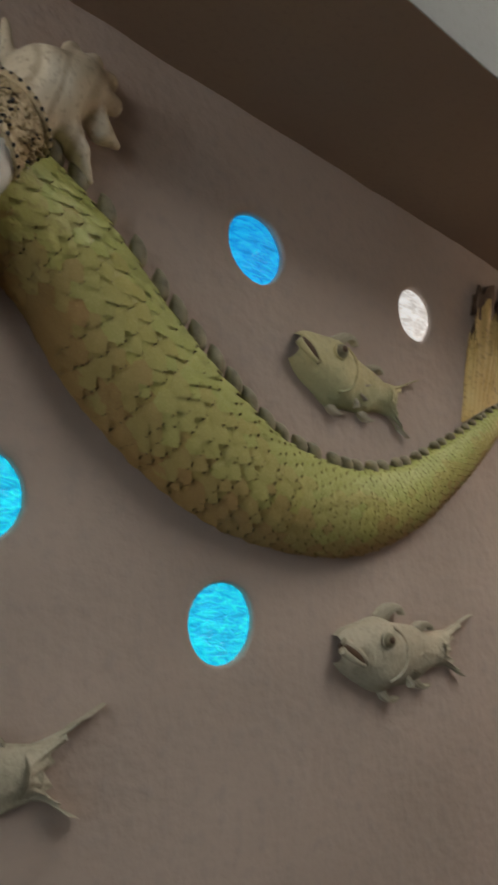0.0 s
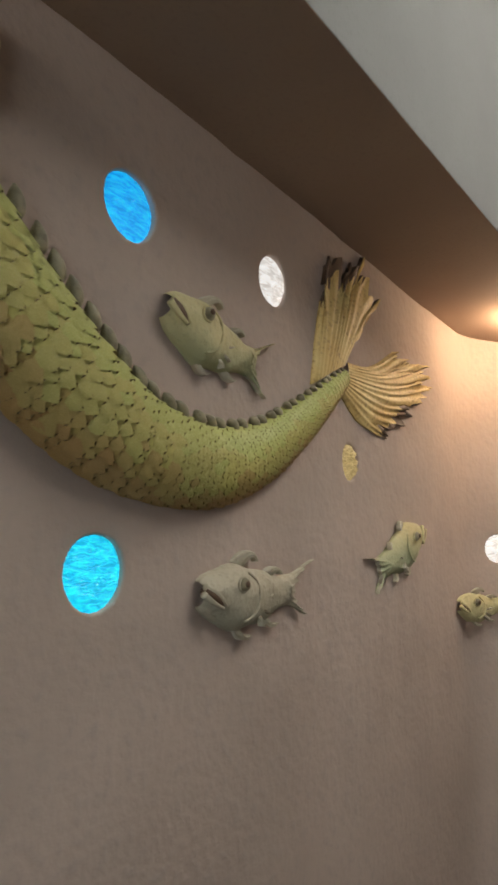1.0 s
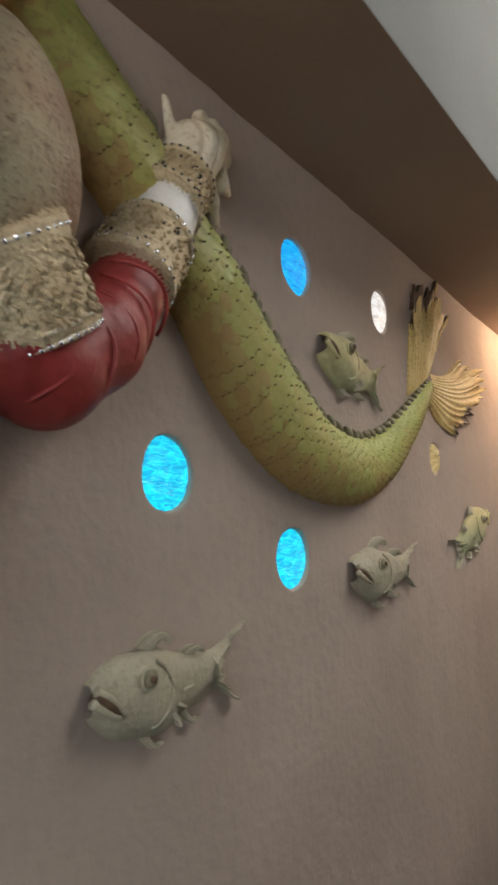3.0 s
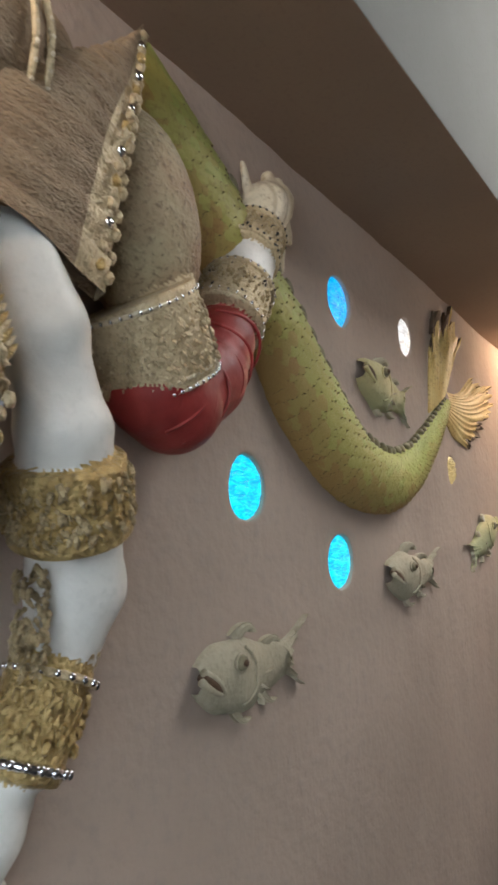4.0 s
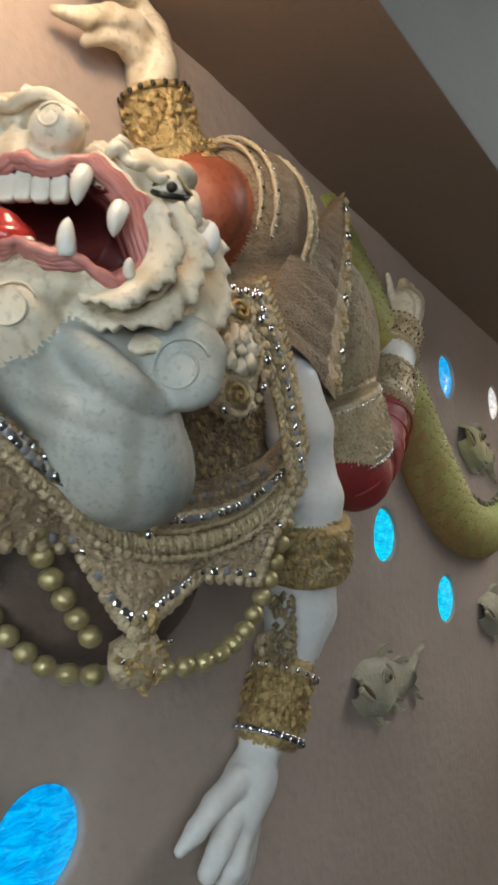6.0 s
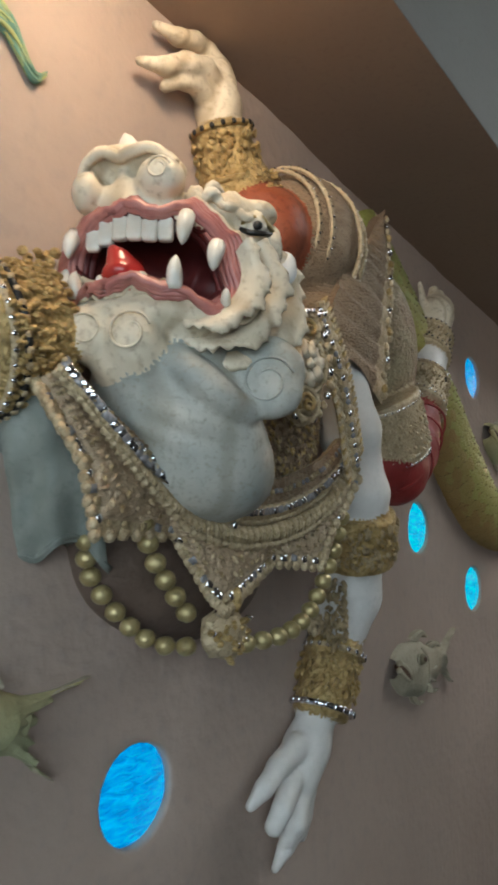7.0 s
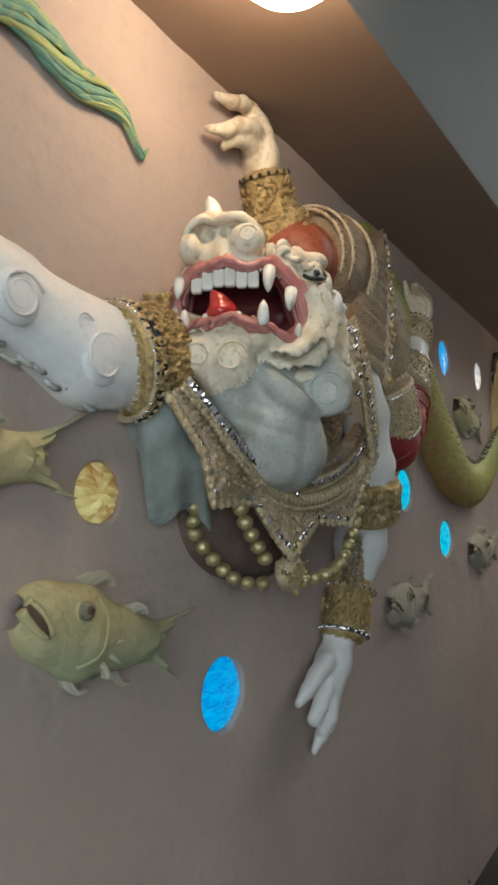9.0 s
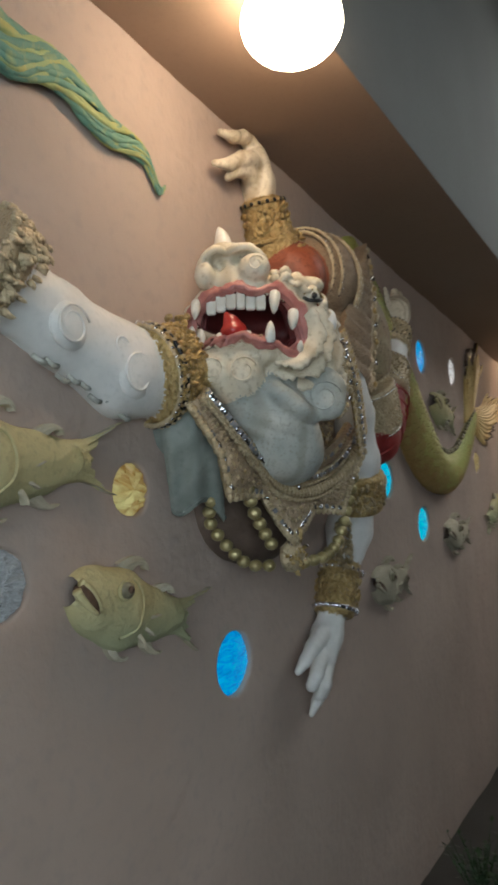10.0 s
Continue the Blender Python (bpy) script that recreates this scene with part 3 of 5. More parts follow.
        lp.tube(edge, np.linspace(0.013, 0.006, 12), paint, 8)
        done(lp, "lip")
    eye = Heap()
    ez = 0.34 * H
    ey = surf(0.25, ez)
    eye.blob((0.25 * L, ey - 0.006, ez), (0.026, 0.020, 0.024), spine_grey, n=(9, 14), lump=0.10)
    ringp = [(0.25 * L + 0.027 * math.cos(a), ey - 0.004, ez + 0.025 * math.sin(a)) for a in np.linspace(0, 2 * math.pi, 21)]
    eye.tube(ringp, 0.005, paint, 6, caps=False)
    eye.blob((0.244 * L, ey - 0.025, ez + 0.002), (0.012, 0.006, 0.011), fin_dark, n=(6, 10))
    done(eye, "eye", "bulging eye with a dark pupil")

    def fin(name, x, z, angle, reach, wide, bend, lift=0.03):
        """A fleshy fin: broad at its root at (x, z), narrowing and hooking over at its tip."""
        f = Heap()
        rows, q, a = [], np.array((x, z), float), radians(angle)
        steps = 14
        for j in range(steps):
            w = j / (steps - 1)
            e = np.array((math.cos(a), math.sin(a)))
            n = np.array((-e[1], e[0]))
            half = wide * (0.42 * (1 - w) ** 2.2 + 0.08 * math.sin(math.pi * min(1, w * 1.05)) + 0.05)
            row = []
            for v in np.linspace(-1, 1, 9):
                c = q + n * half * v
                row.append((c[0], -0.010 - lift * math.sin(math.pi * 0.5 * w) - 0.006 * (1 - v * v) - 0.003 * math.sin(v * 9 + seed), c[1]))
            rows.append(row)
            q = q + e * reach / steps
            a += radians(bend) / steps * (0.3 + 2.1 * w)
        rows = np.array(rows)
        f.grid(rows, fish_fin)
        back = rows.copy()
        back[..., 1] = np.minimum(0.004, back[..., 1] + 0.020)
        f.grid(back[::-1], fish_fin)
        f.grid(np.stack([rows[-1], back[-1]]), fish_fin)
        for k in (0, -1):
            f.grid(np.stack([rows[:, k], back[:, k]]), fish_fin)
        done(f, name)

    fin("dorsal_fin", 0.31 * L, 0.84 * H, 62, 0.17 * L, 0.11 * L, -135)
    fin("dorsal_fin", 0.57 * L, 0.52 * H, 55, 0.12 * L, 0.08 * L, -130)
    fin("pelvic_fin", 0.30 * L, -0.86 * H, -72, 0.15 * L, 0.07 * L, 115, 0.02)
    fin("pelvic_fin", 0.54 * L, -0.66 * H, -60, 0.14 * L, 0.07 * L, 95, 0.02)
    for k in range(3):
        fin("pectoral_fin", 0.41 * L, (-0.12 - 0.17 * k) * H, -8 - 14 * k, (0.15 - 0.02 * k) * L, 0.055 * L, 40 - 50 * k, 0.045)
    # the tail spreads from the body in one sheet, with two ragged tips
    t = Heap()
    rows = []
    for w in np.linspace(0, 1, 14):
        half = 0.46 + (0.50 + 0.08 * math.sin(seed * 1.7)) * w ** 1.7
        row = []
        for v in np.linspace(-1, 1, 25):
            reach = 0.09 + (0.20 if v > 0 else 0.13) * abs(v) ** 2.6 + 0.012 * math.sin(v * 17 + seed) + 0.008 * math.sin(v * 41)
            y = -0.010 - 0.046 * (1 - v * v) * (1 - 0.75 * w) - 0.005 * math.sin(v * 19 + seed) * w - 0.020 * w * w * abs(v)
            row.append(((0.74 + w * reach) * L, y, (v * half + 0.04 + 0.10 * w * v * v) * H))
        rows.append(row)
    rows = np.array(rows)
    t.grid(rows, paint)
    back = rows.copy()
    back[..., 1] = np.minimum(0.004, back[..., 1] + 0.022)
    t.grid(back[::-1], paint)
    for e in (0, -1):
        t.grid(np.stack([rows[:, e], back[:, e]]), fish_fin)
    t.grid(np.stack([rows[-1], back[-1]]), fish_fin)
    done(t, "tail_fin")
    return root


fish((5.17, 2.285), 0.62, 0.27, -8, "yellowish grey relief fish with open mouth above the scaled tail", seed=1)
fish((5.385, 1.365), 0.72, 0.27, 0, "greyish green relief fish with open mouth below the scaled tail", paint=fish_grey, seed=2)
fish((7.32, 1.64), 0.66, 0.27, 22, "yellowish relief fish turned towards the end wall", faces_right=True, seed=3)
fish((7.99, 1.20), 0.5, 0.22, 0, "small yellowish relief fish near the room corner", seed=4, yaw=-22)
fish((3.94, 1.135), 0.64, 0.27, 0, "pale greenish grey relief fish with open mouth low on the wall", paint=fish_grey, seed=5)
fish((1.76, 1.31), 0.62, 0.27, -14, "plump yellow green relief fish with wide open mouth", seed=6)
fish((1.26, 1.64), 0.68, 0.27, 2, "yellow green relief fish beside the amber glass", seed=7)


# ---- twisted scarf ----
def scarf():
    root = thing("scarf_relief", (1.8, 0, 2.7), "twisted green and teal scarf moulded on the plaster wall", "sculpture")
    ctrl = [(1.15, 2.84, 0.10), (1.33, 2.74, 0.095), (1.50, 2.70, 0.085), (1.62, 2.705, 0.07), (1.73, 2.685, 0.062), (1.85, 2.67, 0.06), (1.95, 2.65, 0.05), (2.06, 2.625, 0.034), (2.13, 2.585, 0.02),
            (2.17, 2.595, 0.008)]
    p = spline(ctrl, 90)
    p[:, 1] += 0.018 * np.sin(np.arange(90) * 0.21)
    p[:, 2] *= 0.92
    for k in range(34):
        mat = yellow_green if k % 17 in (1, 2, 6, 10, 11, 15) else teal
        h = Heap()
        n = np.arange(90)
        ang = n * (0.085 + 0.010 * math.sin(k * 2)) + k * 0.185
        wob = np.array([noise.noise(Vector((q * 0.16, k * 1.7, 0.3))) for q in range(90)])
        path = np.stack([p[:, 0] - 1.8, -0.010 - 0.34 * p[:, 2] * (0.6 + 0.6 * np.cos(ang)) + 0.006 * wob, p[:, 1] - 2.7 + 0.80 * p[:, 2] * np.sin(ang + 0.5 * wob)], -1)
        h.tube(path, p[:, 2] * (0.155 + 0.05 * math.sin(k * 4.1)) * (1 + 0.35 * wob + 0.12 * np.sin(n * 0.9 + k)), mat, 9, flat=0.75)
        h.make("fold", root)
    return root


scarf()


# ---- plants at the foot of the wall ----
def shrub(x, y, tall, seed):
    rng = random.Random(seed)
    root = thing("shrub", (x, y, FLOOR), "small dark green leafy plant on the floor by the wall", "plant", "plants at the wall")
    st, lf = Heap(), Heap()
    for _ in range(26):
        a, lean = rng.uniform(0, 6.28), rng.uniform(0.05, 0.55)
        top = np.array((math.cos(a) * lean * tall * 0.7, math.sin(a) * lean * tall * 0.7, tall * rng.uniform(0.6, 1.0)))
        path = np.array([top * s * np.array((s, s, 1)) for s in np.linspace(0, 1, 6)])
        st.tube(path, np.linspace(0.004, 0.0015, 6), leaf_green, 5)
        for s in np.linspace(0.35, 1, 9):
            c = top * s * np.array((s, s, 1))
            d = np.array((rng.uniform(-1, 1), rng.uniform(-1, 1), rng.uniform(-0.2, 0.8)))
            d /= np.linalg.norm(d)
            w = np.cross(d, (0.3, 0.2, 1))
            w /= np.linalg.norm(w)
            ln = rng.uniform(0.025, 0.045)
            lf.add([c, c + d * ln * 0.5 + w * ln * 0.28, c + d * ln, c + d * ln * 0.5 - w * ln * 0.28], [(0, 1, 2, 3)], leaf_green)
    st.make("stems", root)
    lf.make("leaves", root)
    return root


shrub(3.98, -0.52, 0.58, 1)
shrub(4.30, -0.42, 0.50, 2)
shrub(3.30, -0.50, 0.62, 3)


# ---- the guardian statue, one mesh ----
LAT, FWD, UPV = np.array((0.49, -0.872, 0.0)), np.array((-0.872, -0.49, 0.0)), np.array((0.0, 0.0, 1.0))
MOUTH = np.array((2.205, -0.25, 2.14))
HEAD = np.stack([LAT, FWD, UPV])


def face(l, f, u):
    """A place on the head: to its side, forward and up from the middle of the mouth."""
    return MOUTH + l * LAT + f * FWD + u * UPV


class Clay:
    """A body of smoothly joined soft forms on a grid, turned into one skin."""

    def __init__(self, lo, hi, h):
        self.lo, self.h = np.array(lo, float), h
        n = np.ceil((np.array(hi) - self.lo) / h).astype(int) + 1
        self.d = np.full(n, 0.2, np.float32)
        self.tag = np.zeros(n, np.int8)

    def region(self, lo, hi):
        a = np.maximum(0, ((np.array(lo) - self.lo) / self.h).astype(int))
        b = np.minimum(self.d.shape, np.ceil((np.array(hi) - self.lo) / self.h).astype(int) + 1)
        sl = tuple(slice(int(i), int(j)) for i, j in zip(a, b))
        ax = [self.lo[k] + self.h * np.arange(a[k], b[k]) for k in range(3)]
        return sl, np.stack(np.meshgrid(*ax, indexing="ij"), -1).astype(np.float32)

    def join(self, sl, d, tag, k):
        old = self.d[sl]
        hh = np.clip(0.5 + 0.5 * (old - d) / k, 0, 1)
        self.tag[sl] = np.where(d < old, tag, self.tag[sl])
        self.d[sl] = old * (1 - hh) + d * hh - k * hh * (1 - hh)

    def ball(self, c, r, tag, basis=None, k=0.015, cut=False):
        c, r = np.array(c, float), np.array(r, float)
        m = max(r) + 0.06
        sl, p = self.region(c - m, c + m)
        q = p - c
        if basis is not None:
            q = q @ np.array(basis).T
        k0 = np.linalg.norm(q / r, axis=-1)
        k1 = np.linalg.norm(q / (r * r), axis=-1) + 1e-6
        d = k0 * (k0 - 1) / k1
        if cut:
            old = self.d[sl]
            self.tag[sl] = np.where(-d > old - 0.004, tag, self.tag[sl])
            self.d[sl] = np.maximum(old, -d)
        else:
            self.join(sl, d, tag, k)

    def limb(self, a, b, ra, rb, tag, k=0.02, flat=1.0):
        """A tapering limb from a to b; flat below 1 makes it shallow towards the wall."""
        a, b = np.array(a, float), np.array(b, float)
        m = max(ra, rb) + 0.05
        sl, p = self.region(np.minimum(a, b) - m, np.maximum(a, b) + m)
        s = np.array((1, 1 / flat, 1))
        pa, ba = (p - a) * s, (b - a) * s
        t = np.clip((pa @ ba) / (ba @ ba), 0, 1)
        d = np.linalg.norm(pa - t[..., None] * ba, axis=-1) - (ra + (rb - ra) * t)
        self.join(sl, d * (flat if flat < 1 else 1), tag, k)

    def drum(self, a, b, ra, rb, tag, k=0.006, flat=1.0):
        """A band round a limb, with flat ends and rounded rims."""
        a, b = np.array(a, float), np.array(b, float)
        m = max(ra, rb) + 0.05
        sl, p = self.region(np.minimum(a, b) - m, np.maximum(a, b) + m)
        s = np.array((1, 1 / flat, 1))
        pa, ba = (p - a) * s, (b - a) * s
        ln = np.linalg.norm(ba)
        along = pa @ (ba / ln)
        t = np.clip(along / ln, 0, 1)
        side = np.sqrt(np.maximum(0, (pa * pa).sum(-1) - along ** 2)) - (ra + (rb - ra) * t)
        ends = np.abs(along - ln / 2) - ln / 2
        e = 0.012
        d = np.minimum(np.maximum(side + e, ends + e), 0) + np.hypot(np.maximum(side + e, 0), np.maximum(ends + e, 0)) - e
        self.join(sl, d, tag, k)

    def chain(self, pts, tag, k=0.02, flat=1.0):
        for p, q in zip(pts, pts[1:]):
            self.limb(p[:3], q[:3], p[3], q[3], tag, k, flat)

    def skin(self):
        """Vertices, quads and tags of the surface (surface nets)."""
        d = self.d
        ins = d < 0
        n = np.array(d.shape) - 1
        tot = sum(ins[i:i + n[0], j:j + n[1], k:k + n[2]].astype(np.int8) for i in (0, 1) for j in (0, 1) for k in (0, 1))
        act = (tot > 0) & (tot < 8)
        cells = np.argwhere(act)
        ids = np.full(act.shape, -1, np.int64)
        ids[act] = np.arange(len(cells))
        acc, cnt = np.zeros((len(cells), 3)), np.zeros(len(cells))
        corners = [(i, j, k) for i in (0, 1) for j in (0, 1) for k in (0, 1)]
        val = {c: d[cells[:, 0] + c[0], cells[:, 1] + c[1], cells[:, 2] + c[2]] for c in corners}
        for c in corners:
            for ax in range(3):
                if c[ax]:
                    continue
                e = list(c)
                e[ax] = 1
                va, vb = val[c], val[tuple(e)]
                hit = (va < 0) != (vb < 0)
                t = va / (va - vb + 1e-12)
                pt = np.tile(np.array(c, float), (len(cells), 1))
                pt[:, ax] = t
                acc[hit] += pt[hit]
                cnt[hit] += 1
        verts = self.lo + self.h * (cells + acc / cnt[:, None])
        tags = self.tag[cells[:, 0], cells[:, 1], cells[:, 2]]
        quads = []
        for ax in range(3):
            u, v = (ax + 1) % 3, (ax + 2) % 3
            a = [slice(None)] * 3
            b = [slice(None)] * 3
            a[ax], b[ax] = slice(0, -1), slice(1, None)
            change = ins[tuple(a)] != ins[tuple(b)]
            at = np.argwhere(change)
            at = at[(at[:, u] > 0) & (at[:, v] > 0) & (at[:, u] < n[u]) & (at[:, v] < n[v])]
            inside = ins[tuple(at.T)]
            ring = []
            for du, dv in ((1, 1), (0, 1), (0, 0), (1, 0)):
                q = at.copy()
                q[:, u] -= du
                q[:, v] -= dv
                ring.append(ids[tuple(q.T)])
            ring = np.stack(ring, 1)
            quads.append(np.where(inside[:, None], ring, ring[:, ::-1]))
        quads = np.concatenate(quads)
        return verts, quads, tags[quads[:, 0]]


TAGS = [cream, greyblue, cloth_brown, gold, red, orange, lip, gum, white_skin, thigh_paint, old_gold, tongue_paint, sleeve_paint, dark_cloth]
CREAM, GREY, CLOTH, GOLD, RED, ORANGE, LIP, GUM, SKIN, THIGH, OLDGOLD, TONGUE, SLEEVE, DARK = range(14)


def sculpt():
    c = Clay((1.42, -0.62, 0.60), (4.62, 0.03, 3.02), 0.0075)
    # torso and belly, deep behind the collar
    c.ball((2.82, -0.04, 1.95), (0.33, 0.22, 0.42), CLOTH, k=0.04)
    c.ball((2.74, 0.0, 1.58), (0.24, 0.17, 0.24), DARK, k=0.05)
    c.ball((2.67, 0.0, 1.56), (0.34, 0.15, 0.225), DARK, k=0.05)
    # near shoulder in a grey sleeve
    c.ball((2.30, 0.01, 1.67), (0.085, 0.07, 0.12), SLEEVE, k=0.03)
    c.ball((2.22, 0.0, 1.80), (0.095, 0.085, 0.10), SLEEVE, k=0.03)
    # far shoulder, arm and hand, hanging down
    c.chain([(3.10, -0.24, 2.04, 0.088), (3.17, -0.24, 1.93, 0.092), (3.215, -0.235, 1.83, 0.078), (3.245, -0.23, 1.75, 0.092), (3.275, -0.21, 1.67, 0.094)], SKIN)
    c.drum((3.262, -0.212, 1.70), (3.325, -0.172, 1.55), 0.124, 0.128, GOLD)
    c.chain([(3.35, -0.15, 1.56, 0.100), (3.385, -0.12, 1.44, 0.104), (3.36, -0.10, 1.28, 0.072)], SKIN)
    c.drum((3.355, -0.09, 1.29), (3.27, -0.085, 1.075), 0.090, 0.086, GOLD)
    c.chain([(3.27, -0.08, 1.09, 0.056), (3.215, -0.075, 1.00, 0.068), (3.17, -0.07, 0.92, 0.064)], SKIN)
    c.chain([(3.15, -0.08, 1.01, 0.040), (3.05, -0.085, 0.975, 0.032), (2.985, -0.085, 0.935, 0.026), (2.94, -0.075, 0.90, 0.016)], SKIN, k=0.010)
    c.chain([(3.12, -0.085, 0.93, 0.036), (3.045, -0.105, 0.875, 0.030), (3.03, -0.09, 0.830, 0.026), (3.075, -0.075, 0.815, 0.016)], SKIN, k=0.006)
    c.chain([(3.16, -0.085, 0.89, 0.036), (3.105, -0.110, 0.825, 0.031), (3.105, -0.085, 0.780, 0.025), (3.135, -0.07, 0.775, 0.015)], SKIN, k=0.006)
    c.chain([(3.205, -0.075, 0.88, 0.036), (3.165, -0.075, 0.79, 0.030), (3.125, -0.065, 0.745, 0.024), (3.09, -0.055, 0.70, 0.013)], SKIN, k=0.006)
    c.chain([(3.235, -0.06, 0.88, 0.034), (3.235, -0.055, 0.80, 0.026), (3.245, -0.045, 0.735, 0.012)], SKIN, k=0.006)
    # raised arm, cuff and hand
    c.chain([(2.84, -0.10, 2.48, 0.115), (2.79, -0.07, 2.60, 0.105)], GOLD, k=0.02)
    c.drum((2.785, -0.07, 2.58), (2.712, -0.07, 2.748), 0.092, 0.080, GOLD)
    c.chain([(2.715, -0.06, 2.74, 0.058), (2.725, -0.05, 2.82, 0.066), (2.715, -0.04, 2.90, 0.060), (2.730, -0.035, 2.945, 0.046)], CREAM)
    c.chain([(2.735, -0.035, 2.955, 0.040), (2.685, -0.035, 2.985, 0.029), (2.62, -0.04, 2.975, 0.026), (2.555, -0.04, 2.942, 0.024), (2.478, -0.03, 2.930, 0.012)], CREAM, k=0.010)
    c.chain([(2.70, -0.055, 2.86, 0.044), (2.63, -0.07, 2.875, 0.036), (2.555, -0.075, 2.845, 0.030), (2.49, -0.06, 2.800, 0.024), (2.42, -0.04, 2.778, 0.012)], CREAM, k=0.010)
    c.chain([(2.69, -0.05, 2.82, 0.038), (2.61, -0.06, 2.825, 0.028), (2.545, -0.055, 2.795, 0.022), (2.515, -0.04, 2.765, 0.016)], CREAM, k=0.006)
    # red puffed sleeve with bands, behind the head
    c.ball((2.85, -0.13, 2.45), (0.145, 0.145, 0.145), ORANGE, k=0.02)
    c.ball((3.01, -0.150, 2.495), (0.185, 0.175, 0.205), CLOTH, k=0.012)
    c.ball((3.21, -0.08, 2.53), (0.150, 0.15, 0.195), CLOTH, k=0.012)
    # hips and the stiff cloth flap
    c.ball((3.12, -0.12, 2.22), (0.22, 0.19, 0.21), CLOTH, k=0.03)
    c.chain([(3.12, -0.16, 2.20, 0.09), (3.25, -0.15, 2.40, 0.07), (3.38, -0.13, 2.58, 0.05), (3.49, -0.12, 2.74, 0.02)], CLOTH, k=0.03)
    # bent leg: thigh, knee in red, shin with cuffs, foot
    c.ball((3.57, -0.12, 2.34), (0.17, 0.155, 0.29), THIGH, basis=Matrix.Rotation(radians(16), 3, "Y"), k=0.03)
    c.drum((3.535, -0.13, 2.115), (3.655, -0.14, 1.925), 0.172, 0.150, OLDGOLD)
    c.chain([(3.62, -0.14, 1.91, 0.128), (3.69, -0.14, 1.88, 0.120), (3.83, -0.13, 1.98, 0.118), (3.93, -0.12, 2.11, 0.105)], RED, k=0.03)
    c.drum((3.955, -0.115, 2.165), (4.07, -0.10, 2.325), 0.122, 0.108, OLDGOLD)
    c.chain([(4.06, -0.10, 2.30, 0.098), (4.14, -0.09, 2.44, 0.092)], SKIN, k=0.010)
    c.drum((4.12, -0.09, 2.435), (4.20, -0.085, 2.555), 0.106, 0.100, OLDGOLD)
    c.chain([(4.20, -0.08, 2.56, 0.078), (4.27, -0.075, 2.67, 0.090), (4.35, -0.065, 2.73, 0.078)], CREAM, k=0.02)
    for dx, dz, r in ((-0.02, 0.085, 0.026), (0.04, 0.085, 0.028), (0.085, 0.055, 0.028), (0.105, 0.0, 0.026)):
        c.limb((4.34 + dx * 0.4, -0.065, 2.73 + dz * 0.4), (4.35 + dx, -0.06, 2.735 + dz), 0.045, r, CREAM, k=0.010)
    c.chain([(4.38, -0.065, 2.70, 0.045), (4.43, -0.065, 2.64, 0.028), (4.475, -0.06, 2.63, 0.012)], CREAM, k=0.012)
    c.chain([(4.31, -0.065, 2.63, 0.052), (4.37, -0.065, 2.56, 0.030), (4.41, -0.06, 2.50, 0.012)], CREAM, k=0.012)
    c.limb((4.18, -0.07, 2.70), (4.165, -0.06, 2.80), 0.02, 0.010, CREAM, k=0.01)
    # outstretched arm, half sunk in the wall
    c.chain([(2.02, -0.02, 1.94, 0.135), (1.93, -0.005, 1.945, 0.140), (1.83, -0.005, 1.975, 0.118), (1.70, 0.0, 2.02, 0.115), (1.58, 0.0, 2.06, 0.105), (1.50, 0.0, 2.09, 0.10)], SKIN, k=0.03, flat=0.72)
    c.drum((2.20, -0.06, 1.98), (2.045, -0.04, 1.935), 0.140, 0.150, GOLD, flat=0.8)
    c.drum((1.545, 0.0, 2.085), (1.45, 0.0, 2.135), 0.12, 0.17, OLDGOLD, flat=0.7)
    # head
    H = dict(basis=HEAD)
    c.ball(face(0.045, -0.21, 0.01), (0.215, 0.20, 0.185), CREAM, k=0.03, **H)
    # nose: two round wings under an arched bridge, deep nostrils, a smooth lip groove
    c.ball(face(-0.012, -0.115, 0.150), (0.098, 0.080, 0.066), CREAM, k=0.02, **H)
    c.ball(face(-0.016, -0.072, 0.112), (0.070, 0.045, 0.040), CREAM, k=0.025, **H)
    c.ball(face(-0.090, -0.056, 0.135), (0.038, 0.044, 0.046), CREAM, k=0.010, **H)
    c.ball(face(0.066, -0.040, 0.152), (0.050, 0.050, 0.047), CREAM, k=0.010, **H)
    arch = spline([(-0.108, -0.075, 0.160), (-0.088, -0.058, 0.196), (-0.055, -0.055, 0.218), (-0.026, -0.058, 0.214), (0.004, -0.054, 0.218), (0.048, -0.055, 0.222), (0.092, -0.075, 0.192)], 13)
    c.chain([(*face(*p), 0.019) for p in arch], CREAM, k=0.008)
    c.ball(face(-0.026, -0.085, 0.224), (0.046, 0.045, 0.028), CREAM, k=0.020, **H)
    for l, u, a, b in ((-0.050, 0.170, 0.024, 0.027), (0.008, 0.180, 0.019, 0.020)):
        c.ball(face(l, -0.035, u), (a, 0.045, b), CREAM, cut=True, **H)
    # lower jaw; two swirled lobes that end in a point; the smooth throat with sweeping folds
    c.ball(face(0.03, -0.11, -0.130), (0.175, 0.095, 0.050), CREAM, k=0.03, **H)
    c.ball(face(-0.062, -0.066, -0.172), (0.060, 0.052, 0.062), CREAM, k=0.010, **H)
    c.ball(face(0.022, -0.058, -0.182), (0.064, 0.056, 0.066), CREAM, k=0.010, **H)
    c.ball(face(-0.024, -0.080, -0.232), (0.034, 0.036, 0.034), CREAM, k=0.018, **H)
    c.ball(face(0.065, -0.195, -0.25), (0.175, 0.140, 0.12), GREY, k=0.05, **H)
    c.ball(face(0.120, -0.23, -0.36), (0.150, 0.140, 0.12), GREY, k=0.08, **H)
    c.ball(face(0.150, -0.28, -0.43), (0.135, 0.140, 0.10), GREY, k=0.08, **H)
